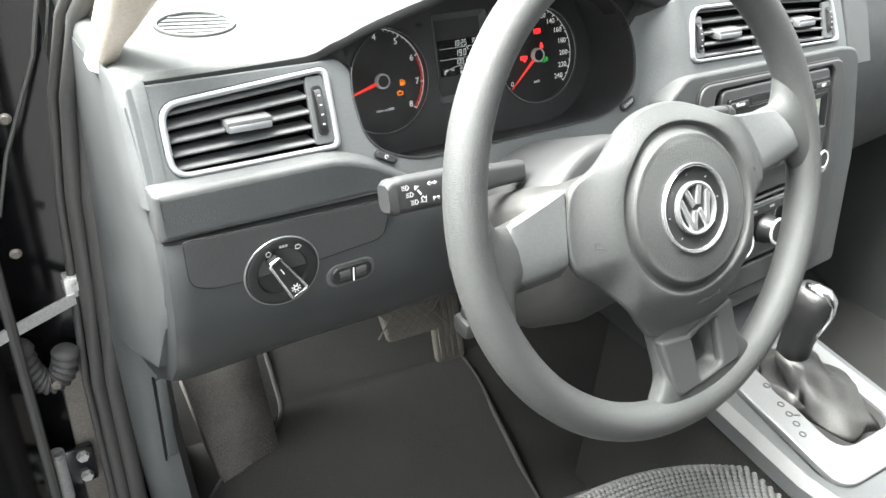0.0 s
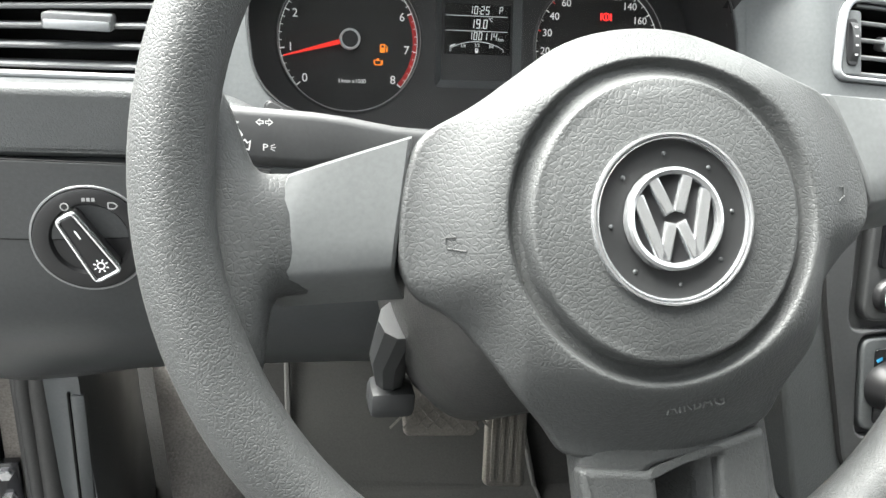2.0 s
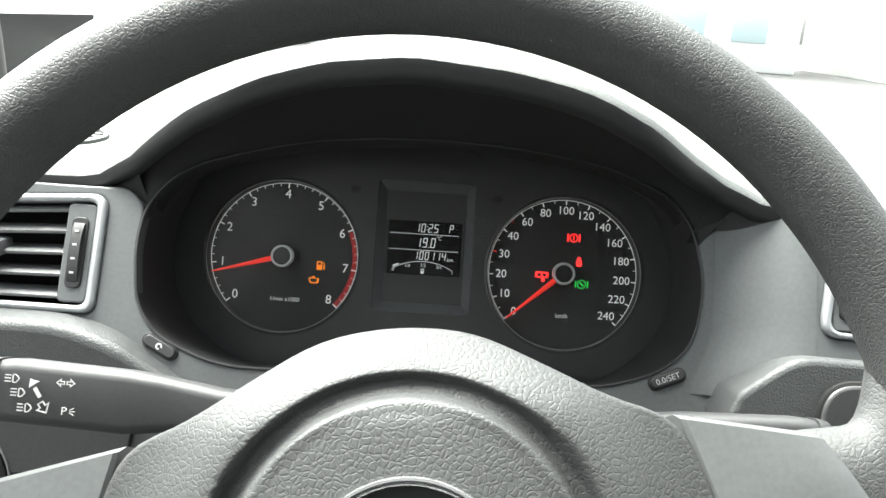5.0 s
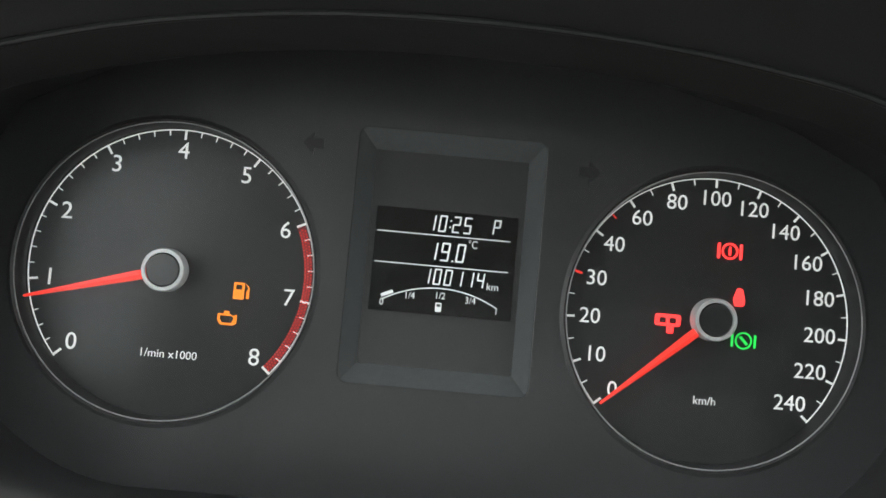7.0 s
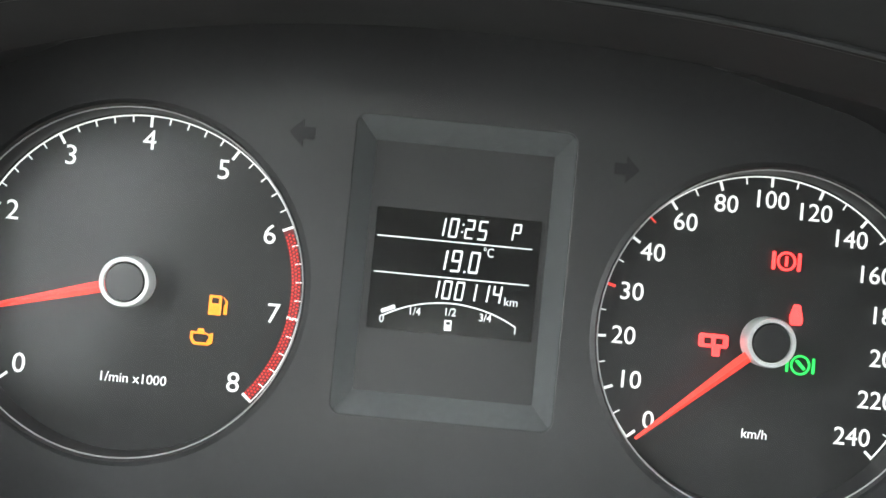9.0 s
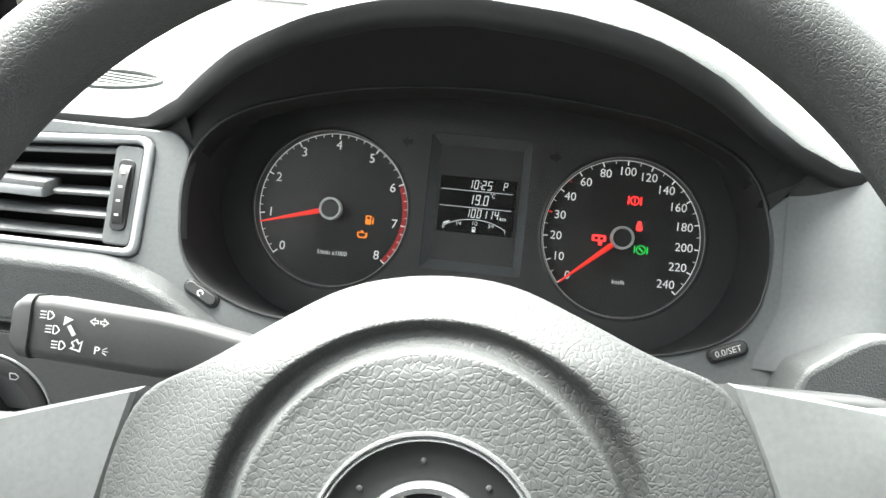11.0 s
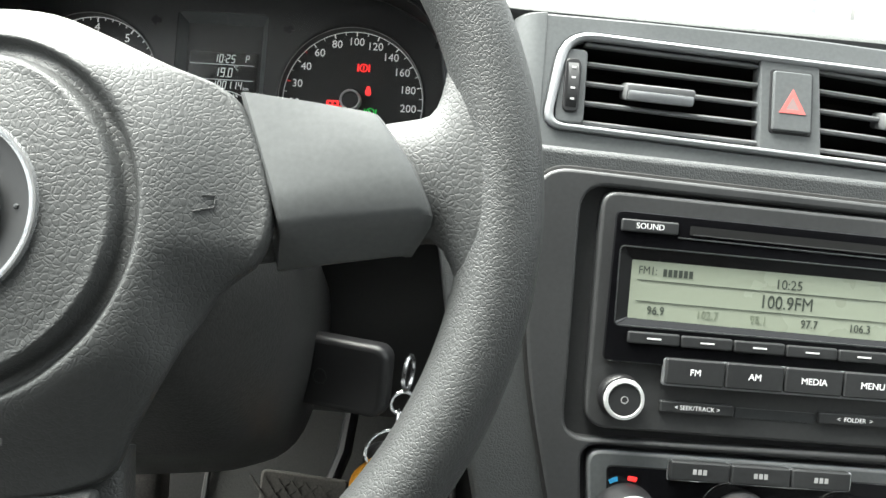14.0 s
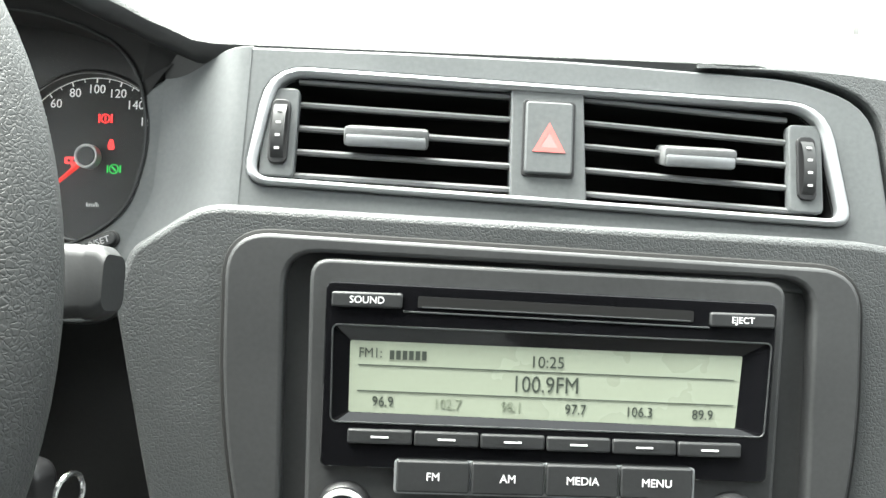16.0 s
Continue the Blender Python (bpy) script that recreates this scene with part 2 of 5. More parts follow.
def plate(loops, depth, bevel=0.0, front=0.0, res=1):
    """A flat plate from an outline and holes, in x and y; its front is at z = front."""
    cu = bpy.data.curves.new("plate", "CURVE")
    cu.dimensions, cu.fill_mode = "2D", "BOTH"
    for loop in loops:
        sp = cu.splines.new("POLY")
        sp.points.add(len(loop) - 1)
        for p, q in zip(sp.points, loop):
            p.co = (q[0], q[1], 0, 1)
        sp.use_cyclic_u = True
    cu.extrude = max(depth / 2 - bevel, 0)
    cu.bevel_depth, cu.bevel_resolution, cu.offset = bevel, res, -bevel
    ob = bpy.data.objects.new("plate", cu)
    me = bpy.data.meshes.new_from_object(ob)
    me.transform(Matrix.Translation((0, 0, front - depth / 2)))
    bpy.data.objects.remove(ob)
    bpy.data.curves.remove(cu)
    me.materials.clear()
    return me


def words(text, size, depth=0.0002, align="CENTER", wide=1.0, shear=0.0):
    cu = bpy.data.curves.new("words", "FONT")
    cu.body, cu.size, cu.extrude, cu.align_x, cu.align_y, cu.shear = text, size, depth / 2, align, "CENTER", shear
    cu.resolution_u = 3
    ob = bpy.data.objects.new("words", cu)
    me = bpy.data.meshes.new_from_object(ob)
    me.transform(Matrix.Diagonal((wide, 1, 1, 1)))
    bpy.data.objects.remove(ob)
    bpy.data.curves.remove(cu)
    me.materials.clear()
    return me


def loft(rows, closed=False, caps=False, ring=False):
    """A skin over rows of points; closed: each row is a loop; ring: the last row joins the first."""
    bm = bmesh.new()
    vs = [[bm.verts.new(p) for p in row] for row in rows]
    n = len(rows[0])
    for a, b in zip(vs, vs[1:] + (vs[:1] if ring else [])):
        for i in range(n if closed else n - 1):
            j = (i + 1) % n
            bm.faces.new((a[i], a[j], b[j], b[i]))
    if caps:
        bm.faces.new(vs[0]), bm.faces.new(vs[-1])
    bmesh.ops.recalc_face_normals(bm, faces=bm.faces)
    return bm


def tube(points, r, seg=10, closed=False, caps=True, flat=1.0):
    pts = [Vector(p) for p in points]
    rows, n = [], len(pts)
    ref = Vector((0, 0, 1))
    for i, p in enumerate(pts):
        a, b = (pts[i - 1], pts[(i + 1) % n]) if closed else (pts[max(i - 1, 0)], pts[min(i + 1, n - 1)])
        d = (b - a).normalized()
        side = d.cross(ref)
        side = side.normalized() if side.length > 0.05 else d.cross(Vector((0, 1, 0))).normalized()
        up = side.cross(d)
        rad = r[i] if isinstance(r, (list, tuple)) else r
        rows.append([p + rad * (math.cos(2 * math.pi * k / seg) * side + flat * math.sin(2 * math.pi * k / seg) * up) for k in range(seg)])
    return loft(rows, True, caps and not closed, closed)


def lathe(profile, n=40):
    """Turns (radius, z) pairs round z."""
    return loft([[(r * math.cos(2 * math.pi * i / n), r * math.sin(2 * math.pi * i / n), z) for r, z in profile] for i in range(n)], ring=True)


def torus(R, r, n=64, seg=10, z=0.0):
    return tube([(R * math.cos(2 * math.pi * i / n), R * math.sin(2 * math.pi * i / n), z) for i in range(n)], r, seg, True)


def box(x0, y0, z0, x1, y1, z1, bevel=0.0, seg=2):
    bm = bmesh.new()
    bmesh.ops.create_cube(bm, size=1, matrix=Matrix.Translation(((x0 + x1) / 2, (y0 + y1) / 2, (z0 + z1) / 2)) @ Matrix.Diagonal((x1 - x0, y1 - y0, z1 - z0, 1)))
    if bevel:
        bmesh.ops.bevel(bm, geom=bm.edges[:], offset=bevel, segments=seg, affect="EDGES", profile=0.5)
    return bm


def arcs(r0, r1, a0, a1, depth, front, n=40):
    """A flat band between two radii, from a0 to a1 degrees."""
    pts = [(a0 + (a1 - a0) * i / n) for i in range(n + 1)]
    loop = [(r1 * math.cos(radians(a)), r1 * math.sin(radians(a))) for a in pts] + [(r0 * math.cos(radians(a)), r0 * math.sin(radians(a))) for a in reversed(pts)]
    return plate([loop], depth, 0, front)


def smoothstep(a, b, x):
    f = min(max((x - a) / (b - a), 0), 1)
    return f * f * (3 - 2 * f)


def between(x, keys):
    """Straight lines between (x, value) keys."""
    for (a, va), (b, vb) in zip(keys, keys[1:]):
        if x <= b:
            return va + (vb - va) * min(max((x - a) / (b - a), 0), 1)
    return keys[-1][1]


def bars(w, h, n, gap=0.3, depth=0.0002):
    """A row of plain bars, in place of writing that cannot be read."""
    bm, step = bmesh.new(), w / n
    for i in range(n):
        x = -w / 2 + (i + 0.5) * step
        bmesh.ops.create_cube(bm, size=1, matrix=Matrix.Translation((x, 0, 0)) @ Matrix.Diagonal((step * (1 - gap), h, depth, 1)))
    return bm


# ---- frames of the dashboard's faces ----
FASCIA = plane(0, 0.388, 1.0, 24.2)
CENTRE = plane(0.196, 0.361, 0.9965, 24.2, 6.0, -2.5)
STACK = plane(0.375, 0.3500, 0.9375, 14.0, 6.0, -1.5)
FACE = plane(0, 0.468, 0.983, 17.5, -1.0, 1.0)
WHEEL = plane(0.0100, 0.142, 0.9740, 26.0, 0, 7.5)

# ---- dashboard ----
dash = thing("dashboard", "dark grey plastic dashboard with grained pads", "dashboard", kind="structure")


def hood_z(x):
    return between(x, [(-0.195, 1.043), (-0.17, 1.054), (-0.15, 1.069), (-0.13, 1.0825), (-0.115, 1.090), (-0.086, 1.103), (-0.053, 1.112), (-0.01, 1.117), (0.042, 1.114), (0.075, 1.109), (0.09, 1.105), (0.12, 1.0925), (0.15, 1.0745), (0.17, 1.0647), (0.195, 1.0585)]) + 0.012 * math.cos(math.pi * min(abs(x) / 0.39, 0.5)) ** 0.7


def top_z(x, y):
    base = between(x, [(-0.358, 1.020), (-0.357, 1.028), (-0.355, 1.034), (-0.351, 1.038), (-0.346, 1.0405), (-0.25, 1.0415), (-0.2, 1.0430), (-0.15, 1.047), (0.2, 1.058), (0.48, 1.052), (0.56, 1.035), (1.1, 1.03)]) + 0.035 * smoothstep(0.42, 0.95, y)
    if abs(x) < 0.195:
        base += max(hood_z(x) - base, 0) * (1 - smoothstep(0.45, 0.85, y)) + 0.007 * smoothstep(0.37, 0.43, y) * (1 - smoothstep(0.44, 0.6, y)) * (1 - smoothstep(0.12, 0.195, abs(x)))
    return base


def front_y(x):
    a = min(abs(x) / 0.195, 1)
    edge = 0.408 - 0.013 * smoothstep(0.150, 0.195, x) if x < 0.195 else 0.395 + 0.105 * (x - 0.195)
    edge += 0.022 * max(0.0, (-0.338 - x) / 0.020) ** 2 if x < -0.338 else 0
    return 0.350 * (1 - smoothstep(0.5, 1, a)) + edge * smoothstep(0.5, 1, a)


xs = [-0.358, -0.357, -0.355, -0.351] + [-0.346 + 0.011 * i for i in range(131)]
rows = []
for k in range(25):
    f = (k / 24) ** 1.6
    rows.append([(x, front_y(x) + (1.02 - front_y(x)) * f, top_z(x, front_y(x) + (1.02 - front_y(x)) * f)) for x in xs])
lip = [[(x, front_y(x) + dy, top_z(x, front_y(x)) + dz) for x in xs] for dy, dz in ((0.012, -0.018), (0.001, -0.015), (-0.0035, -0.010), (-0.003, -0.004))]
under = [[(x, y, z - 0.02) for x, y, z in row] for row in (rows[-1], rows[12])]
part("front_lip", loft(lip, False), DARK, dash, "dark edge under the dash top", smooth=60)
part("top_pad", loft(lip[-1:] + rows + under, False), TOPPAD, dash, "grained grey dash top with a hood over the dials", smooth=60)
# fascia with the openings of the dials and of the outer vent
TOP_ARC = [(0.1605, 0.038, 0.02), (0.147, 0.0565, 0.02), (0.113, 0.0720, 0.05), (0.060, 0.0795, 0.1), (0.010, 0.0815, 0.2), (-0.040, 0.0790, 0.1), (-0.090, 0.0705, 0.05), (-0.134, 0.0560, 0.03), (-0.1520, 0.0430, 0.02), (-0.1625, 0.027, 0.02)]
LOWER_ARC = [(-0.1655, 0.004, 0.05), (-0.1610, -0.030, 0.03), (-0.148, -0.047, 0.02), (-0.112, -0.062, 0.04), (0.112, -0.058, 0.04), (0.145, -0.046, 0.02), (0.162, -0.030, 0.03), (0.1685, 0.004, 0.05)]
OPEN = rp(LOWER_ARC + TOP_ARC, n=5)
VENT_L = rp([(-0.3315, 0.0225, 0.018), (-0.1845, 0.0330, 0.010), (-0.1845, -0.0380, 0.008), (-0.3325, -0.0385, 0.018)])
left = rp([(-0.352, 0.0375, 0.004), (-0.20, 0.0375, 0.02), (-0.174, 0.0380, 0.006), (-0.1625, 0.0270, 0.01)] + LOWER_ARC + [(0.1630, 0.031, 0.004), (0.170, 0.0375, 0.01), (0.183, 0.0430, 0.03), (0.197, 0.0465, 0.001), (0.197, -0.060, 0.001), (0.150, -0.090, 0.01), (-0.14, -0.090, 0.01), (-0.186, -0.060, 0.02), (-0.352, -0.060, 0.002)])
part("fascia", plate([left, VENT_L], 0.012, 0.0015), SATIN, dash, "smooth satin grey fascia", FASCIA)
part("opening_edge", tube([FASCIA @ Vector((x, y, 0.0006)) for x, y in OPEN], 0.0008, 6, True), DARK, dash, "thin dark edge of the opening")
end_path = [(0.420, 1.0415), (0.4085, 1.0385), (0.4030, 1.0335), (0.3940, 1.0130), (0.3850, 0.9930), (0.3770, 0.9750), (0.3700, 0.9600), (0.3640, 0.9460)]
part("fascia_end", loft([[(x, y + dy, z) for x, dy in ((-0.336, -0.0006), (-0.343, -0.0006), (-0.3495, 0.0006), (-0.3540, 0.0040), (-0.3568, 0.0095), (-0.3580, 0.0180), (-0.3585, 0.0600))] for y, z in end_path]), SATIN, dash, "rounded satin end of the fascia", smooth=0)
# the dark lining between the hood's lip and the opening of the dials
arc = [Vector((x, y, 0)) for x, y in OPEN if y > 0.026]
arc.sort(key=lambda p: p.x)
lining = []
for f in (0, 0.3, 0.6, 0.9, 1.0):
    row = []
    for p in arc:
        x0 = p.x * 1.17
        edge = FASCIA @ Vector((p.x, p.y, -0.001))
        lip_ = Vector((x0, front_y(x0) + 0.010, hood_z(x0) - 0.013))
        q = lip_.lerp(edge, f)
        q.z += 0.006 * math.sin(math.pi * f)
        row.append(q)
    lining.append(row)
lining.append([FASCIA @ Vector((p.x * 1.015, p.y * 1.03, -0.030)) for p in arc])
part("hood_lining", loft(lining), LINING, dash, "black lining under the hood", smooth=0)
low = [FASCIA @ Vector((-x, y, -0.004)) for x, y in ((0.161, 0.026), (0.165, 0.030), (0.174, 0.0370), (0.187, 0.0368), (0.200, 0.0365), (0.210, 0.0365))]
high = [Vector((x, front_y(x) + 0.006, top_z(x, front_y(x)) - 0.010)) for x in (-0.170, -0.176, -0.182, -0.190, -0.199, -0.210)]
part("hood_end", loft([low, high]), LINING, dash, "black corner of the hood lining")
low = [FASCIA @ Vector(p) for p in ((0.158, 0.031, -0.004), (0.163, 0.031, -0.004), (0.170, 0.036, -0.004), (0.183, 0.0415, -0.004), (0.197, 0.046, 0.004))] + [Vector((0.211, 0.393, 1.048))]
high = [Vector((x, front_y(x) + 0.006, top_z(x, front_y(x)) - 0.010)) for x in (0.170, 0.176, 0.184, 0.192, 0.200, 0.2115)]
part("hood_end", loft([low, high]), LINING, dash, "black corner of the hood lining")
blend = []
for i in range(17):
    v = i / 16
    y_ = 0.0425 - 0.1000 * v
    a_, b_ = FASCIA @ Vector((0.1735 - 0.012 * smoothstep(0.6, 1.0, v), y_ - 0.004 * smoothstep(0.1, 0.0, v), 0.0004)), CENTRE @ Vector((0.029, 0.0630 - 0.1065 * v, 0.0003))
    span = (b_ - a_).length
    ta, tb = FASCIA.col[0].xyz * span, CENTRE.col[0].xyz * span
    blend.append([(2 * t ** 3 - 3 * t * t + 1) * a_ + (t ** 3 - 2 * t * t + t) * ta + (3 * t * t - 2 * t ** 3) * b_ + (t ** 3 - t * t) * tb for t in (k / 18 for k in range(19))])
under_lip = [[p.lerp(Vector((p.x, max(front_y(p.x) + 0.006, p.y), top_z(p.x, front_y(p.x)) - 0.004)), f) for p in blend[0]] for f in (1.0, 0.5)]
# the hood's shadow along the fascia's top, painted as a dark strip
part("lip_shadow_strip", loft(under_lip + blend[:1]), DARK, dash, "dark strip painted for the hood's shadow under the dash top", smooth=0)
part("fascia_blend", loft(blend), SATIN, dash, "curved satin fascia between dials and centre vents", smooth=0)
CV = rp([(0.038, 0.0535, 0.020), (0.316, 0.0505, 0.020), (0.327, -0.0120, 0.010), (0.030, -0.0065, 0.012)])
right = rp([(0.0265, 0.0632, 0.001), (0.10, 0.065, 0.02), (0.19, 0.066, 0.02), (0.305, 0.0630, 0.03), (0.340, 0.0500, 0.02), (0.348, -0.020, 0.03), (0.346, -0.045, 0.004), (0.0265, -0.045, 0.001)])
part("fascia", plate([right, CV], 0.012, 0.0015), SATIN, dash, "smooth satin grey fascia", CENTRE)
wrap = rp([(0.25, 0.0668, 0.001), (0.309, 0.0650, 0.03), (0.343, 0.0520, 0.02), (0.3505, -0.020, 0.03), (0.3485, -0.046, 0.002), (0.402, -0.046, 0.002), (0.401, 0.046, 0.03), (0.366, 0.0640, 0.03), (0.310, 0.0690, 0.03)])
part("wrap_pad", plate([wrap], 0.014, 0.0012, 0.0015), PAD, dash, "grained pad wrapping round the fascia's end", CENTRE)

# grained band and lower panel on the driver's side
band = [(-0.353, 0.967, 0.004), (-0.196, 0.968, 0.02), (-0.165, 0.958, 0.01), (-0.128, 0.936, 0.01), (-0.110, 0.926, 0.004), (-0.353, 0.9245, 0.004)]
part("pad", plate([rp([(x, z - 0.9, r) for x, z, r in band])], 0.04, 0.006, 0.0, res=3), PAD, dash, "grained soft pad", plane(0, 0.3445, 0.9, 4))
profile = [(0.356, 0.9245), (0.348, 0.921), (0.3435, 0.905), (0.342, 0.885), (0.3430, 0.85), (0.349, 0.82), (0.362, 0.785), (0.39, 0.755), (0.43, 0.733), (0.50, 0.718)]
rows = []
for i, x in enumerate([-0.352, -0.350, -0.344] + [-0.33 + 0.0272 * k for k in range(21)]):
    d = (0.012, 0.004, 0.001)[i] if i < 3 else 0
    k_ = smoothstep(-0.20, -0.335, x) if x > -0.335 else 1.0
    rows.append([(x, y + d + 0.056 * k_ * smoothstep(0.38, 0.50, y), z - 0.053 * k_ * smoothstep(0.36, 0.50, y)) for y, z in profile] + [(x, 0.56, 0.74), (x, 0.40, 0.90)])
part("lower_panel", loft(rows[:17], True, True), SMOOTH, dash, "smooth grey knee panel")
# the panel's right end set back; darker plastic paints the cavity's shade
part("shaded_cavity", loft([[(x, y + 0.045, z) for x, y, z in row] for row in rows[16:]], True, True), DARK, dash, "recessed panel darkened for the shaded cavity beside the column")
strip = rp([(-0.337, 0.026, 0.004), (-0.335, -0.016, 0.012), (-0.318, -0.0235, 0.012), (-0.283, -0.0245, 0.002), (-0.225, -0.0225, 0.002), (-0.158, -0.016, 0.01), (-0.15, 0.022, 0.004)])
part("weave_strip", plate([strip], 0.003, 0.0008, 0.0018), WEAVE, dash, "fine woven-print strip", plane(0, 0.3428, 0.9, 0.5))

part("strip_seam", tube([(x, y, 0.0010) for x, y in strip], 0.0007, 6, True), HOLE, dash, "dark seam", plane(0, 0.3428, 0.9, 0.5))

# grained surround and bezel of the centre stack
sur = rp([(-0.197, 0.0205, 0.004), (-0.165, 0.0425, 0.012), (0.150, 0.0365, 0.012), (0.19, 0.030, 0.02), (0.20, -0.10, 0.02), (0.17, -0.26, 0.01), (-0.145, -0.26, 0.01), (-0.185, -0.10, 0.05), (-0.205, 0.0, 0.02)])
bez = rp([(-0.152, 0.030, 0.022), (0.148, 0.0225, 0.022), (0.150, -0.07, 0.06), (0.115, -0.235, 0.02), (-0.108, -0.235, 0.02), (-0.151, -0.07, 0.06)], n=8)
inset = [(x * 0.985, -0.10 + (y + 0.10) * 0.975) for x, y in bez]
part("pad", plate([sur, inset], 0.05, 0.004, -0.002, res=3), PAD, dash, "grained soft pad", STACK)
RADIO_HOLE = rp([(-0.1245, 0.0215, 0.016), (0.1255, 0.0170, 0.016), (0.1255, -0.120, 0.014), (-0.1225, -0.123, 0.014)])
CLIM_HOLE = rp([(-0.112, -0.126, 0.012), (0.108, -0.126, 0.012), (0.100, -0.205, 0.012), (-0.104, -0.205, 0.012)])
part("bezel", plate([bez, RADIO_HOLE, CLIM_HOLE], 0.012, 0.002, 0.003, res=2), RADIOBODY, dash, "smooth dark grey centre bezel", STACK)
edge = tube([(x, y, -0.0006) for x, y in bez], 0.0021, 8, True)
part("seam", edge, HOLE, dash, "thin dark seam", STACK)
part("backing", plate([rr(-0.14, -0.23, 0.14, 0.022, 0.01)], 0.004, 0, -0.006), RADIOBODY, dash, "recessed backing", STACK)
# passenger side of the dashboard
rows = [[(x, y + 0.12 * (x - 0.53), z) for y, z in ((0.47, 1.02), (0.44, 1.01), (0.425, 0.985), (0.41, 0.95), (0.405, 0.86), (0.42, 0.78), (0.45, 0.72), (0.55, 0.70), (0.6, 0.9))] for x in (0.60, 0.62, 0.8, 1.06)]
part("passenger_panel", loft(rows, True, True), PAD, dash, "grained passenger-side panel")
part("side_panel", loft([[(x, y, z) for y, z in ((0.40, 0.86), (0.345, 0.72), (0.34, 0.60), (0.6, 0.6), (0.6, 0.86))] for x in (0.245, 0.25, 0.50, 0.505)], True, True), DARK, dash, "dark lower stack")


# ---- air vents ----
def vent(name, label, frame_m, outer, inner, slats, tabs, wheels, tilt, posts=()):
    v = thing(name, label, "air vent", frame_m)
    part("frame", plate([outer, inner], 0.010, 0.0022, 0.0035, res=2), TRIM, v, "bright satin metal surround")
    xs_, ys_ = [p[0] for p in inner], [p[1] for p in inner]
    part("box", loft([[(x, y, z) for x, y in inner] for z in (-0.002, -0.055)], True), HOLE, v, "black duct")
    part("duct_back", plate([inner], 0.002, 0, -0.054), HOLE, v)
    for x0, x1, ylo0, yhi0, ylo1, yhi1, n in slats:
        for i in range(n):
            f = (i + 0.5) / n
            ya, yb = ylo0 + (yhi0 - ylo0) * f, ylo1 + (yhi1 - ylo1) * f
            c, s = math.cos(radians(tilt)), math.sin(radians(tilt))
            sec = [(0.0, 0.0016), (0.0018, 0.0006), (0.0018, -0.0008), (0.0, -0.0017), (-0.017, -0.0008), (-0.017, 0.0008)]
            row = [[(x, y + dz * -s + dy * c, dz * c + dy * s - 0.003) for dz, dy in sec] for x, y in ((x0, ya), (x1, yb))]
            part("slat", loft(row, True, True), SLAT, v)
    for x, y, w in tabs:
        t = part("tab", box(-w / 2, -0.0050, -0.016, w / 2, 0.0048, 0.003, 0.002), SLAT, v, "sliding tab", off(x, y, 0.003) @ Matrix.Rotation(radians(20), 4, "X"))
        part("tab_edge", box(-w / 2 + 0.0010, -0.0046, 0.0022, w / 2 - 0.0010, 0.0012, 0.0042, 0.0014), TRIM, t, "bright edge")
    for x, y, h, w in wheels:
        part("panel", plate([rr(x - w, y - h, x + w, y + h, 0.003)], 0.006, 0.001, 0.0015), SATIN, v)
        part("slot", plate([rr(x - w * 0.56, y - h * 0.72, x + w * 0.56, y + h * 0.72, 0.0035)], 0.003, 0.0006, 0.0028), BLACK, v)
        wheel_ = loft([[(x + s, y + 0.62 * h * math.sin(a), 0.0015 + 0.005 * math.cos(a)) for a in (-1.4 + 0.14 * k for k in range(21))] for s in (-w * 0.36, w * 0.36)])
        part("thumbwheel", wheel_, DARK, v, "ribbed black thumbwheel")
        for k in range(4):
            part("mark", box(-w * 0.14, -0.0006, 0, w * 0.14, 0.0006, 0.0004), PRINT, v, "", off(x, y - 0.42 * h + 0.28 * h * k, 0.0064 - 0.0006 * abs(k - 1.5)))
    return v


inner_l = rp([(-0.3262, 0.0175, 0.013), (-0.190, 0.0280, 0.006), (-0.190, -0.0335, 0.005), (-0.3275, -0.0340, 0.013)])
vent("air_vent", "outer dashboard air vent with black slats and satin metal surround", FASCIA, VENT_L, inner_l,
     [(-0.326, -0.207, -0.036, 0.019, -0.035, 0.029, 5)], [(-0.262, -0.0045, 0.039)], [(-0.1985, -0.0030, 0.029, 0.0085)], 22)
inner_c = rp([(0.044, 0.0493, 0.014), (0.310, 0.0465, 0.016), (0.3205, -0.0080, 0.006), (0.0355, -0.0030, 0.008)])
cv = vent("air_vent", "twin centre air vents with black slats round a hazard switch", CENTRE, CV, inner_c,
     [(0.053, 0.161, -0.0065, 0.0535, -0.0075, 0.052, 5), (0.194, 0.297, -0.0075, 0.053, -0.010, 0.048, 5)], [(0.098, 0.0195, 0.041), (0.2510, 0.0185, 0.036)],
     [(0.0460, 0.0200, 0.0225, 0.0085), (0.3045, 0.0165, 0.0225, 0.0085)], 17)
part("divider", plate([rp([(0.158, 0.0505), (0.194, 0.0505), (0.1965, -0.0078), (0.159, -0.0065)], 0.001)], 0.012, 0.001, 0.0015), SATIN, cv, "satin divider")
hz = thing("hazard_switch", "grey hazard light switch with a pale red triangle", "switch", CENTRE @ off(-0.0035, 0, 0))
part("surround", plate([rr(0.1675, 0.0045, 0.1935, 0.0435, 0.002)], 0.004, 0.0005, 0.0022), BLACK, hz)
part("button", plate([rr(0.1688, 0.0057, 0.1922, 0.0423, 0.002)], 0.006, 0.001, 0.0042), SATIN, hz)
part("triangle", plate([[(0.1725, 0.0165), (0.1885, 0.0165), (0.1805, 0.0315)], [(0.1762, 0.0188), (0.1848, 0.0188), (0.1805, 0.0268)]], 0.0006, 0, 0.0046), HAZARD, hz, "pale red triangle")
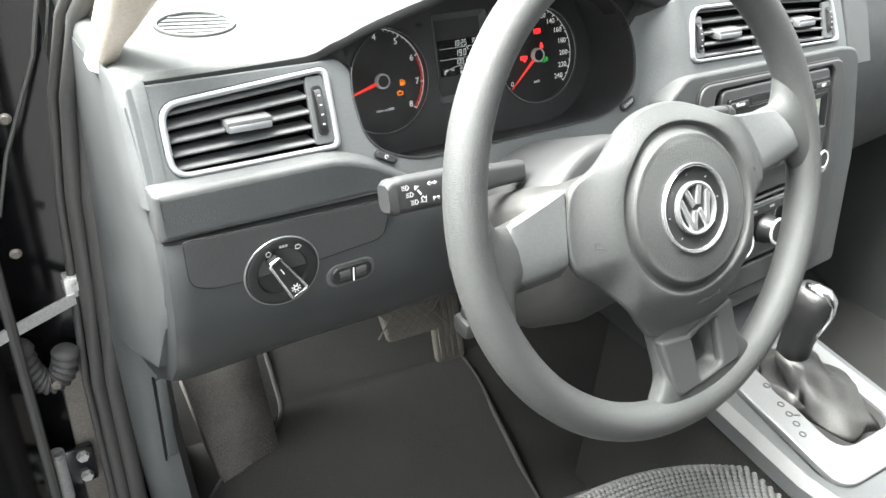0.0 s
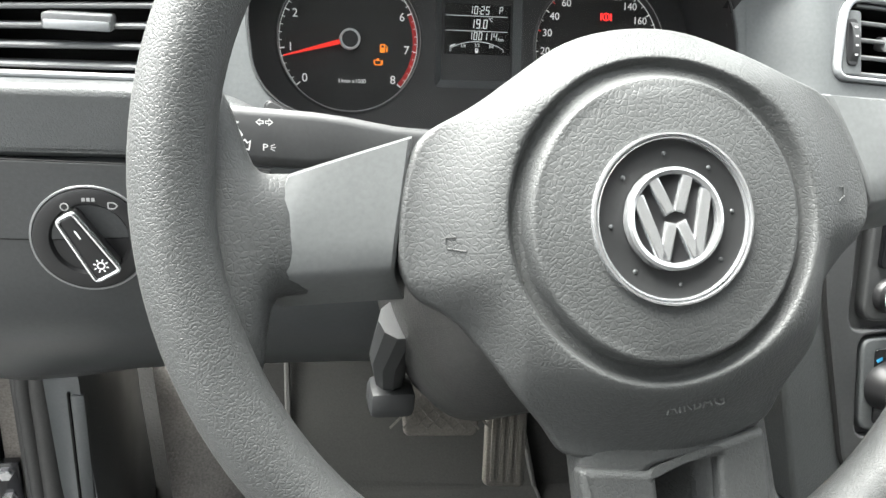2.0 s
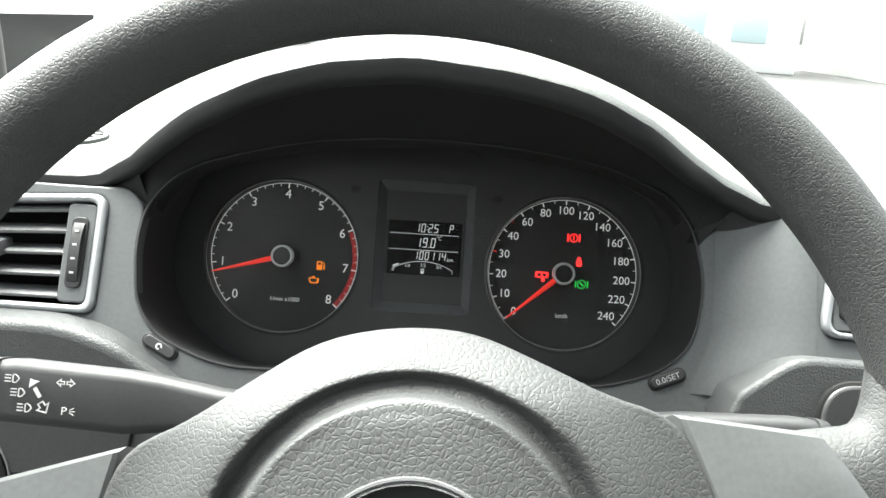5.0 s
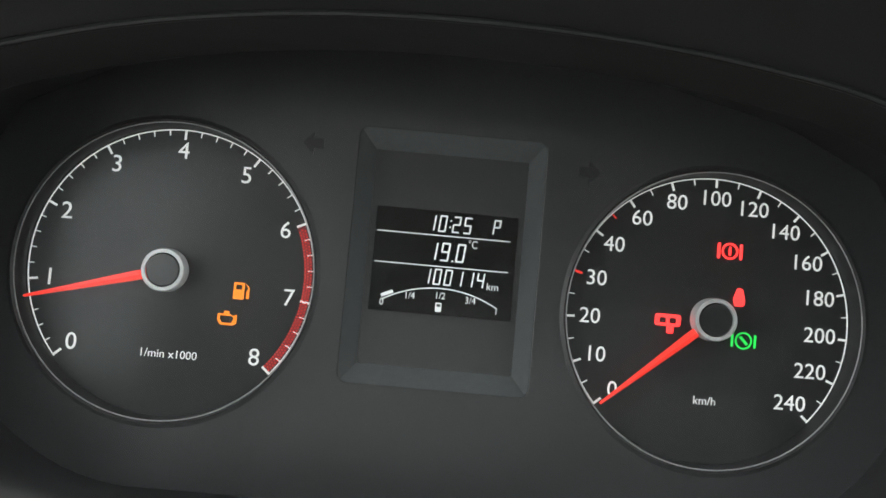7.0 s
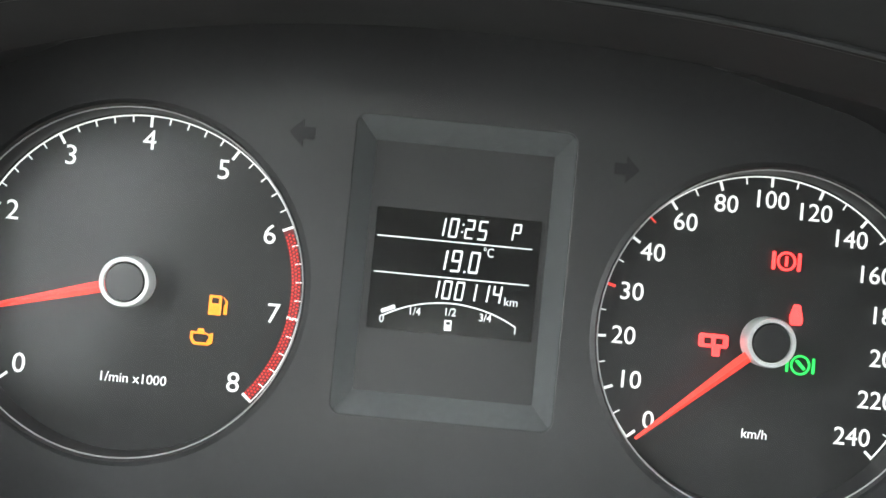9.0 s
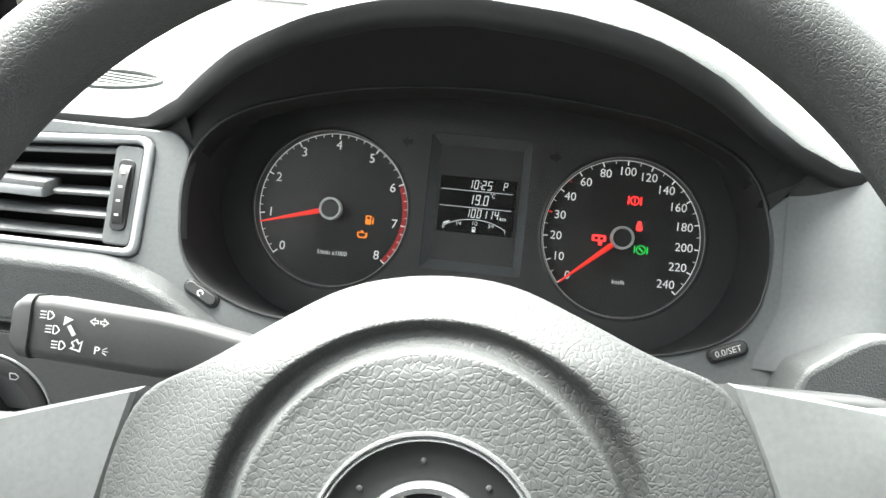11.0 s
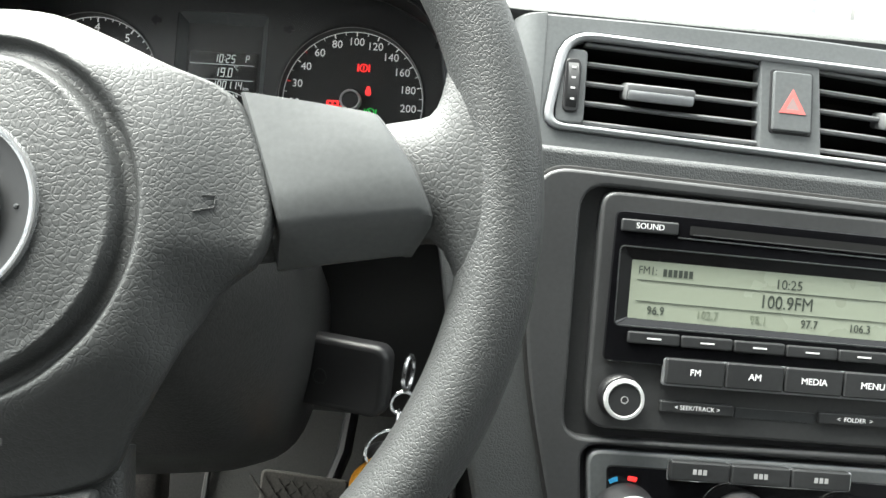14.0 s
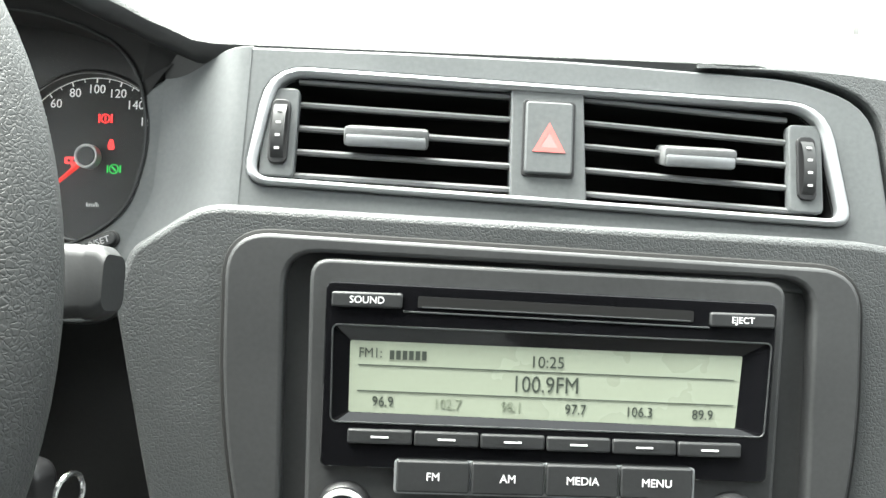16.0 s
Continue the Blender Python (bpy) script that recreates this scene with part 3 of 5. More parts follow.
part("triangle_field", plate([[(0.1762, 0.0188), (0.1848, 0.0188), (0.1805, 0.0268)]], 0.0005, 0, 0.0045), LENS, hz)

# small buttons beside the dials
for x, y, a, text in ((-0.1442, -0.0534, -27, ""), (0.1480, -0.0500, 23, "0.0/SET")):
    b = thing("push_button", "small oval black push button in the fascia", "button", FASCIA @ off(x, y, 0, a))
    part("ring", plate([rr(-0.0115, -0.0044, 0.0115, 0.0044, 0.0042)], 0.003, 0.0006, 0.0012), BLACK, b)
    part("cap", plate([rr(-0.0102, -0.0033, 0.0102, 0.0033, 0.0032)], 0.004, 0.0009, 0.0026, 2), DARK, b)
    part("legend", words(text, 0.0048) if text else arcs(0.0010, 0.0020, 0, 300, 0.0002, 0.0, 12), PRINT, b, "", off(0, 0, 0.0028))


# ---- instrument cluster ----
cluster = thing("instrument_cluster", "black instrument cluster with two white-scaled dials and a lit display", "instrument cluster", FACE)
inv = FACE.inverted()
rim_ = [inv @ (FASCIA @ Vector((x, y, -0.002))) for x, y in OPEN]
lobe = [(s_ * 0.0955 + 0.0735 * math.cos(radians(a_)), -0.003 + 0.0735 * math.sin(radians(a_))) for s_, lo, hi in ((-1, 150, 275), (1, 265, 390)) for a_ in range(lo, hi + 1, 5)]
face_loop = lobe + [(0.150, 0.052), (0.118, 0.068), (0.06, 0.082), (0, 0.086), (-0.06, 0.082), (-0.118, 0.068), (-0.150, 0.052)]


def onto(loop, p, c=(0.0, 0.01)):
    # where the ray from c through p leaves the loop
    d = Vector((p.x - c[0], p.y - c[1])).normalized()
    best = 0
    for (ax, ay), (bx, by) in zip(loop, loop[1:] + loop[:1]):
        e = Vector((bx - ax, by - ay))
        den = d.x * -e.y + d.y * e.x
        if abs(den) > 1e-12:
            t_ = ((ax - c[0]) * -e.y + (ay - c[1]) * e.x) / den
            u_ = (d.x * (ay - c[1]) - d.y * (ax - c[0])) / den
            if t_ > 0 and -1e-6 <= u_ <= 1.000001:
                best = max(best, t_)
    return Vector((c[0] + d.x * best, c[1] + d.y * best, 0.003))


wall = [rim_, [p.lerp(onto(face_loop, p), 0.5) for p in rim_], [p.lerp(onto(face_loop, p), 0.9) for p in rim_], [onto(face_loop, p) for p in rim_]]
part("surround", loft(wall, True), BINNACLE, cluster, "black tapering surround", smooth=60)
part("mask", plate([[(p.x * 1.01, p.y * 1.01) for p in wall[3]], circle(0.0530, 72, -0.0948, -0.0018), circle(0.0530, 72, 0.0967, -0.0018), rr(-0.0318, -0.0345, 0.0338, 0.0545, 0.003)], 0.004, 0.0006, 0.0045), BINNACLE, cluster, "matte black mask")
for x_, y_, s_ in ((-0.0475, 0.0470, -1), (0.0490, 0.0455, 1)):
    part("turn_lamp", plate([[(s_ * x2, y2) for x2, y2 in ((0.0042, 0), (0, 0.0042), (0, 0.0018), (-0.0035, 0.0018), (-0.0035, -0.0018), (0, -0.0018), (0, -0.0042))][::s_]], 0.0003, 0, 0.0049), LINING, cluster, "unlit arrow lamp", off(x_, y_, 0))
lens_rows = []
for f in (1.0, 0.97, 0.85, 0.7, 0.5, 0.3, 0.1, 0.01):
    ring_ = [p.lerp(onto(face_loop, p), 0.72) for p in rim_]
    lens_rows.append([(p.x * f, 0.008 + (p.y - 0.008) * f, 0.0125) for p in ring_])
lens_ = part("lens", loft(lens_rows, True), dial_lens, cluster, "clear plastic lens with smudges and painted haze", smooth=0)
lens_.visible_shadow = False
LABELS = [0, 10, 20, 30, 40, 60, 80, 100, 120, 140, 160, 180, 200, 220, 240]


def at_angle(r, a):
    return r * math.cos(radians(a)), r * math.sin(radians(a))


CY = -0.0018


def dial(name, cx, label, value_angle):
    d = part(name, plate([circle(0.056, 72)], 0.002, 0, -0.004), DIAL, cluster, label, off(cx, CY, 0))
    part("cone", lathe([(0.0512, -0.0035), (0.0517, 0.0040), (0.0526, 0.0051), (0.0548, 0.0042)], 72), BINNACLE, d, "stepped ring")
    part("ring", torus(0.0517, 0.00025, 72, 6, 0.0042), PRINT, d, "thin grey ring")
    part("scale_line", arcs(0.0503, 0.0507, -41.5, 221.5, 0.0003, -0.0036, 80), WHITE, d, "white scale line")
    part("pointer", loft([[(-0.0465 * f, w * s, z) for s, z in ((1, 0), (0, 0.0011), (-1, 0), (0, -0.0005))] for f, w in ((0.0, 0.0017), (0.25, 0.0017), (1.06, 0.0005))], True, True), RED, d, "red pointer", off(0, 0, 0.003, value_angle - 180))
    part("hub", lathe([(0.0, 0.0062), (0.0054, 0.0062), (0.0059, 0.0055), (0.0061, -0.001)], 32), BLACK, d, "black cap")
    part("hub_ring", lathe([(0.0059, 0.0058), (0.0061, 0.0064), (0.0072, 0.0064), (0.0075, 0.0058), (0.0076, 0.001), (0.0064, 0.001)], 40), HUBRING, d, "pale ring")
    return d


def tick(d, a, r0, w, material=WHITE):
    part("tick", box(r0, -w / 2, -0.00015, 0.0503, w / 2, 0.00015), material, d, "", Matrix.Rotation(radians(a), 4, "Z") @ off(0, 0, -0.0034))


tach = dial("rev_counter", -0.0948, "black rev counter face", 195.5)
for i in range(41):
    a = 221 - 262 * i / 40
    tick(tach, a, *((0.0470, 0.0008) if i % 5 == 0 else (0.0484, 0.0004)))
for i in range(9):
    x, y = at_angle(0.0428, 221 - 262 * i / 8)
    part("numeral", words(str(i), 0.0086), WHITE, tach, "", off(x, y, -0.0033))
part("red_zone", arcs(0.0470, 0.0500, -41, 24, 0.0002, -0.0036, 40), REDZONE, tach, "red zone band")
bm = bmesh.new()
for i in range(48):
    for j in range(3):
        x, y = at_angle(0.04755 + 0.00095 * j, -40 + 63 * (i + 0.5 * (j % 2)) / 48)
        bmesh.ops.create_circle(bm, cap_ends=True, segments=6, radius=0.0003, matrix=Matrix.Translation((x, y, -0.0032)))
tagged(part("red_zone_dots", bm, RED, tach, "red dots"), kind="stuff")
part("legend", words("1/min x1000", 0.0041), WHITE, tach, "", off(0.002, -0.0295, -0.0033))
speedo = dial("speedometer", 0.0967, "black speedometer face", 221)
for i in range(29):
    a = 221 - 262 * i / 28
    tick(speedo, a, *((0.0474, 0.0008) if i % 2 == 0 else (0.0482, 0.0004)), RED if i in (6, 9) else WHITE)
for i, v in enumerate(LABELS):
    a = 221 - 262 * i / 14
    r = 0.0432 - (0.0026 if v > 99 else 0.0012) * abs(math.cos(radians(a))) ** 1.5
    x, y = at_angle(r, a)
    part("numeral", words(str(v), 0.0078), WHITE, speedo, "", off(x, y, -0.0033))
part("legend", words("km/h", 0.0041), WHITE, speedo, "", off(0.001, -0.0290, -0.0033))


def lamp(name, d, x, y, loops, material):
    part(name, plate(loops, 0.0003, 0, 0), material, d, "lit warning lamp", off(x, y, -0.0033))


lamp("fuel_lamp", tach, 0.0255, -0.0050, [rr(-0.0028, -0.0030, 0.0010, 0.0030, 0.0003), rr(-0.0020, 0.0005, 0.0002, 0.0022, 0.0002)], AMBER)
lamp("fuel_lamp", tach, 0.0255, -0.0050, [rp([(0.0012, 0.0028), (0.0028, 0.0014), (0.0028, -0.0026), (0.0018, -0.0026), (0.0018, 0.0), (0.0024, 0.0010)], 0.0002)], AMBER)
lamp("engine_lamp", tach, 0.0210, -0.0150, [rp([(-0.0030, 0.0016), (-0.0008, 0.0016), (-0.0008, 0.0026), (0.0010, 0.0026), (0.0010, 0.0016), (0.0026, 0.0010), (0.0038, 0.0016), (0.0038, -0.0016), (0.0026, -0.0024), (-0.0018, -0.0024), (-0.0030, -0.0008)], 0.0003),
                                            rp([(-0.0022, 0.0009), (0.0020, 0.0009), (0.0028, 0.0002), (0.0020, -0.0016), (-0.0014, -0.0016), (-0.0022, -0.0004)], 0.0002)], AMBER)
lamp("brake_lamp", speedo, 0.0065, 0.0250, [circle(0.0030, 24), circle(0.0023, 24)], REDLAMP)
lamp("brake_lamp", speedo, 0.0065, 0.0250, [rr(-0.0004, -0.0016, 0.0004, 0.0016, 0.0003)], REDLAMP)
for s in (-1, 1):
    lamp("brake_lamp", speedo, 0.0065 + 0.0040 * s, 0.0250, [rr(-0.0005, -0.0028, 0.0005, 0.0028, 0.0004)], REDLAMP)
lamp("belt_lamp", speedo, 0.0110, 0.0090, [rp([(-0.0010, 0.0030), (0.0010, 0.0030), (0.0022, -0.0018), (0.0016, -0.0034), (-0.0016, -0.0034), (-0.0022, -0.0010)], 0.0006)], REDLAMP)
lamp("door_lamp", speedo, -0.0140, -0.0018, [rr(-0.0046, -0.0018, 0.0046, 0.0024, 0.0010), rr(-0.0030, -0.0008, -0.0006, 0.0012, 0.0003), rr(0.0006, -0.0008, 0.0030, 0.0012, 0.0003)], REDLAMP)
lamp("door_lamp", speedo, -0.0130, -0.0042, [rr(-0.0012, -0.0020, 0.0012, 0.0008, 0.0004)], REDLAMP)
lamp("pedal_lamp", speedo, 0.0135, -0.0065, [circle(0.0031, 24), circle(0.0025, 24)], GREEN)
lamp("pedal_lamp", speedo, 0.0135, -0.0065, [rp([(-0.0018, 0.0012), (-0.0008, 0.0016), (0.0018, -0.0010), (0.0010, -0.0016)], 0.0002)], GREEN)
for s in (-1, 1):
    lamp("pedal_lamp", speedo, 0.0135 + 0.0041 * s, -0.0065, [rr(-0.0004, -0.0024, 0.0004, 0.0024, 0.0003)], GREEN)

# display between the dials
disp = part("display", plate([rr(-0.0325, -0.0352, 0.0345, 0.0552, 0.003)], 0.002, 0, -0.005), BINNACLE, cluster, "recessed display housing")
facet = [[(-0.0318, -0.0345, 0.004), (0.0338, -0.0345, 0.004), (0.0338, 0.0545, 0.004), (-0.0318, 0.0545, 0.004)], [(-0.0262, -0.0280, -0.003), (0.0286, -0.0280, -0.003), (0.0286, 0.0480, -0.003), (-0.0262, 0.0480, -0.003)]]
part("slanted_rim", loft(facet, True), SATIN, disp, "", smooth=5)
part("screen", plate([rr(-0.0262, -0.0285, 0.0286, 0.0485, 0.001)], 0.001, 0, -0.0028), BINNACLE, disp, "dark screen plate")
part("lcd", plate([rr(-0.0240, -0.0090, 0.0265, 0.0280, 0.0005)], 0.0006, 0, -0.0020), LCD, disp, "black display")


SEGMENTS = {"0": "abcdef", "1": "bc", "2": "abged", "4": "fgbc", "5": "afgcd", "9": "abcdfg", "P": "abefg"}


def segments(text, h):
    """Slanted seven-segment characters of height h, centred."""
    w, t = 0.46 * h, 0.095 * h
    bars_ = {"a": (0, 1, 1, 1), "g": (0, 0.5, 1, 0.5), "d": (0, 0, 1, 0), "f": (0, 0.5, 0, 1), "b": (1, 0.5, 1, 1), "e": (0, 0, 0, 0.5), "c": (1, 0, 1, 0.5)}
    verts, faces, x = [], [], 0.0

    def quad(x0, y0, x1, y1):
        i = len(verts)
        verts.extend([(px_ + 0.10 * py_, py_, 0.0) for px_, py_ in ((x0, y0), (x1, y0), (x1, y1), (x0, y1))])
        faces.append((i, i + 1, i + 2, i + 3))

    for ch in text:
        if ch in ":.":
            for yy in ((0.28, 0.66) if ch == ":" else (0.0,)):
                quad(x - 0.02 * h, yy * h, x + 0.07 * h, yy * h + t)
            x += 0.16 * h
            continue
        for k in SEGMENTS[ch]:
            ax, ay, bx, by = bars_[k]
            g = 0.03 * h
            if ay == by:
                quad(x + g, ay * (h - t), x + w - g, ay * (h - t) + t)
            else:
                quad(x + ax * (w - t), ay * (h - t) + g + t * 0.3, x + ax * (w - t) + t, by * (h - t) - g + t * 0.7)
        x += w + 0.20 * h
    x -= 0.20 * h
    me = bpy.data.meshes.new("readout")
    me.from_pydata([(vx - x / 2 - 0.05 * h, vy - h / 2, vz) for vx, vy, vz in verts], [], faces)
    return me


def readout(text, x, y, h):
    part("readout", segments(text, h), SEG, disp, "", off(x, y, -0.0016))


def seg(text, x, y, h, w=0.78):
    part("readout", words(text, h, 0.0002, "CENTER", w), SEG, disp, "", off(x, y, -0.0018))


readout("10:25", 0.0022, 0.0235, 0.0060)
readout("P", 0.0190, 0.0238, 0.0055)
readout("19.0", 0.0020, 0.0135, 0.0067)
seg("°C", 0.0110, 0.0168, 0.0040)
readout("100114", 0.0052, 0.0045, 0.0058)
seg("km", 0.0192, 0.0025, 0.0036, 1.0)
for y in (0.0192, 0.0082):
    part("rule", box(-0.0232, -0.00018, 0, 0.0242, 0.00018, 0.0002), SEG, disp, "", off(0.0, y, -0.0018))
part("gauge_arc", arcs(0.0405, 0.0409, 60, 120, 0.0002, 0, 24), SEG, disp, "", off(0.0010, -0.0402, -0.0018))
for text, x, y in (("0", -0.0195, -0.0060), ("1/4", -0.0098, -0.0030), ("1/2", 0.0010, -0.0022), ("3/4", 0.0118, -0.0030), ("1", 0.0212, -0.0060)):
    seg(text, x, y, 0.0034, 0.9)
part("fuel_level", box(-0.0022, -0.0006, 0, 0.0022, 0.0006, 0.0002), SEG, disp, "", off(-0.0178, -0.0028, -0.0018, 24))
part("pump_symbol", plate([rr(-0.0014, -0.0016, 0.0008, 0.0016, 0.0002), rr(-0.0009, 0.0002, 0.0004, 0.0011, 0.0001)], 0.0002), SEG, disp, "", off(0.0010, -0.0062, -0.0018))


# ---- radio ----
radio = thing("car_radio", "black car radio with a pale green display and rows of buttons", "radio", STACK)
part("panel", plate([rp([(-0.1125, 0.0190, 0.010), (0.1120, 0.0155, 0.010), (0.1085, -0.1165, 0.014), (-0.1110, -0.1165, 0.014)])], 0.012, 0.002, 0.0035, 2), RADIOBODY, radio, "satin dark panel")
part("gloss_panel", plate([rp([(-0.1042, 0.0085), (0.1062, 0.0055), (0.1040, -0.0785), (-0.1045, -0.0768)], 0.004), rp([(-0.1006, -0.0112), (0.1040, -0.0132), (0.1020, -0.0572), (-0.1000, -0.0560)], 0.003)], 0.004, 0.0006, 0.0072), GLOSS, radio, "gloss black panel")
rec = [rp([(-0.1006, -0.0112), (0.1040, -0.0132), (0.1020, -0.0572), (-0.1000, -0.0560)], 0.003), rp([(-0.0925, -0.0186), (0.0915, -0.0200), (0.0892, -0.0540), (-0.0922, -0.0518)], 0.001)]
part("recess", loft([[(x, y, z) for x, y in lp] for lp, z in zip(rec, (0.0068, 0.0042))], True), GLOSS, radio, "slanted gloss rim", smooth=20)
part("recess_trim", tube([(x, y, 0.0071) for x, y in rec[0]], 0.0004, 6, True), SMOOTH, radio, "thin grey edge")
screen = part("display", plate([rec[1]], 0.002, 0, 0.0044), RADIOLCD, radio, "pale green display")


def ink(text, x, y, h, material=RADIOINK, wide=0.95, align="CENTER"):
    part("writing", words(text, h, 0.0002, align, wide), material, screen, "", off(x, y, 0.0046))


ink("FM1:", -0.0885, -0.0243, 0.0066, RADIOINK, 0.85, "LEFT")
part("writing", bars(0.018, 0.0042, 6), RADIOINK, screen, "unreadable word", off(-0.0655, -0.0248, 0.0046))
ink("10:25", -0.0005, -0.0262, 0.0078)
ink("100.9FM", -0.0010, -0.0368, 0.0108, RADIOINK, 0.85)
for y in (-0.0305, -0.0425):
    part("rule", box(-0.0885, -0.0002, 0, 0.0880, 0.0002, 0.0002), RADIOINK, screen, "", off(0, y, 0.0045, -0.5))
for i, (text, m_) in enumerate((("96.9", RADIOINK), ("102.7", FAINTINK), ("98.1", FAINTINK), ("97.7", RADIOINK), ("106.3", RADIOINK), ("89.9", RADIOINK))):
    ink(text, -0.0765 + 0.0300 * i, -0.0468 - 0.0003 * i, 0.0066, m_, 0.9)


def button(x0, y0, x1, y1, text="", size=0.0045, front=0.0085):
    b = part("button", plate([rr(x0, y0, x1, y1, 0.0012)], front - 0.001, 0.0009, front, 2), DARK, radio, "dark grey key")
    if text == "-":
        part("dash_mark", box(-0.004, -0.0004, 0, 0.004, 0.0004, 0.0002), WHITE, b, "", off((x0 + x1) / 2, (y0 + y1) / 2, front + 0.0001))
    elif text:
        part("legend", words(text, size), WHITE, b, "", off((x0 + x1) / 2, (y0 + y1) / 2, front + 0.0001))
    return b


button(-0.1015, -0.0030, -0.0690, 0.0040, "SOUND", 0.0046, 0.0090)
button(0.0740, -0.0062, 0.1045, 0.0005, "EJECT", 0.0042, 0.0090)
part("disc_slot", plate([rp([(-0.0620, 0.0030), (0.0665, 0.0008), (0.0665, -0.0046), (-0.0620, -0.0024)], 0.001)], 0.001, 0, 0.0075), HOLE, radio, "disc slot")
part("slot_lip", tube([(-0.0685, -0.0043, 0.0074), (0.0740, -0.0068, 0.0074)], 0.0004, 6), SMOOTH, radio, "thin grey line")
part("slot_lip", tube([(-0.0600, -0.0020, 0.0075), (0.0650, -0.0040, 0.0075)], 0.0003, 6), SMOOTH, radio)
for i in range(6):
    x = -0.0920 + 0.03065 * i
    button(x, -0.0655 - 0.0003 * i, x + 0.0298, -0.0588 - 0.0003 * i, "-", 0, 0.0090)
part("key_frame", plate([rr(-0.0700, -0.0882, 0.0700, -0.0722, 0.002)], 0.003, 0.0006, 0.0080), TRIM, radio, "chrome edge under the keys")
for i, text in enumerate(("FM", "AM", "MEDIA", "MENU")):
    x = -0.0688 + 0.0345 * i
    button(x, -0.0868, x + 0.0335, -0.0722, text, 0.0052, 0.0105)
button(-0.0690, -0.1040, -0.0258, -0.0972, "◁ SEEK/TRACK ▷".replace("◁", "<").replace("▷", ">"), 0.0036, 0.0062)
button(0.0240, -0.1040, 0.0672, -0.0972, "<  FOLDER  >", 0.0036, 0.0062)
part("tray", plate([rr(-0.0245, -0.1045, 0.0230, -0.0985, 0.001)], 0.001, 0.0003, 0.0040), SMOOTH, radio, "raised strip")


def knob(parent, x, y, r, h, mark=True):
    k = part("knob", lathe([(r * 1.12, 0.0), (r * 1.10, h * 0.35), (r * 0.98, h * 0.5), (r * 0.97, h * 0.92), (r * 0.9, h), (0, h)], 40), BLACK, parent, "black ribbed knob", off(x, y, 0.003))
    part("ring", lathe([(r * 0.80, h + 0.0002), (r * 0.84, h + 0.0010), (r * 0.98, h + 0.0008), (r * 1.02, h - 0.001)], 40), HUBRING, k, "chrome ring")
    part("cap", lathe([(0.0, h + 0.0004), (r * 0.8, h + 0.0004), (r * 0.82, h - 0.0005)], 32), DARK, k)
    return k


k = knob(radio, -0.0925, -0.0966, 0.0114, 0.012)
part("power_mark", plate([circle(0.0022, 20), circle(0.0016, 20)], 0.0002), PRINT, k, "", off(0, 0, 0.0126))
knob(radio, 0.0890, -0.0966, 0.0114, 0.013)

# ---- climate control ----
clim = thing("climate_control", "black climate control panel with three chrome-ringed knobs", "climate panel", STACK)
part("panel", plate([rp([(-0.1080, -0.1290, 0.010), (0.1020, -0.1290, 0.010), (0.0950, -0.2000, 0.010), (-0.1000, -0.2000, 0.010)])], 0.010, 0.002, 0.0030, 2), SATIN, clim)
part("gloss_panel", plate([rp([(-0.0960, -0.1370), (0.0870, -0.1370), (0.0820, -0.1950), (-0.0900, -0.1950)], 0.004)], 0.003, 0.0006, 0.0042), GLOSS, clim, "gloss black panel")
part("key_frame", plate([rr(-0.0610, -0.1432, 0.0480, -0.1312, 0.002)], 0.003, 0.0006, 0.0050), CHROME, clim, "chrome edge under the keys")
for i in range(3):
    x = -0.0598 + 0.0357 * i
    b = part("button", plate([rr(x, -0.1420, x + 0.0345, -0.1312, 0.0012)], 0.006, 0.0009, 0.0078, 2), DARK, clim, "dark grey key")
    part("legend", bars(0.009, 0.003, 3), PRINT, b, "faded symbol", off(x + 0.017, -0.1365, 0.0079))
for i, x in enumerate((-0.0830, -0.0152, 0.0540)):
    knob(clim, x, -0.1650, 0.0165, 0.020)
    for s, m_ in ((-1, BLUE), (1, REDLAMP)):
        if i == 0:
            part("mark", arcs(0.0200, 0.0225, 90 + 8 * (1 - s) - 0, 90 + 8 * (1 - s) + 14 * -s if s > 0 else 120, 0.0003, 0, 8), m_, clim, "", off(x, -0.1650, 0.0045))

# ---- steering wheel ----
wheel = thing("steering_wheel", "three-spoke steering wheel with grained dark grey rim and airbag pad", "steering wheel", WHEEL)
RIM_Y = 0.0185


def rim_rows():
    rows_, n, k = [], 120, 18
    for i in range(n):
        a = 2 * math.pi * i / n
        row = []
        for j in range(k):
            b = 2 * math.pi * j / k
            rr_ = 0.1965 + 0.0160 * math.cos(b) * (1.0 - 0.06 * math.sin(b))
            row.append((0.0015 + rr_ * math.cos(a), RIM_Y + 0.985 * rr_ * math.sin(a), -0.0326 - 0.068 * rr_ * math.cos(a) + 0.056 * rr_ * math.sin(a) + 0.0165 * math.sin(b)))
        rows_.append(row)
    return rows_


part("rim", loft(rim_rows(), True, False, True), RIM, wheel, "grained foam rim", smooth=0)
half = [(0, 0.0840), (0.027, 0.0805), (0.052, 0.0665), (0.072, 0.0550), (0.0950, 0.0475), (0.1055, 0.0220), (0.1095, -0.004), (0.1045, -0.0185), (0.0890, -0.0280), (0.0770, -0.0460), (0.0690, -0.0620), (0.0560, -0.080), (0.0490, -0.094), (0.030, -0.0990), (0, -0.1015)]
outline = rp([(x, y, 0.012) for x, y in half[1:-1]] + [(0, -0.1015, 0.01)] + [(-x, y, 0.012) for x, y in reversed(half[1:-1])] + [(0, 0.0840, 0.02)], n=4)


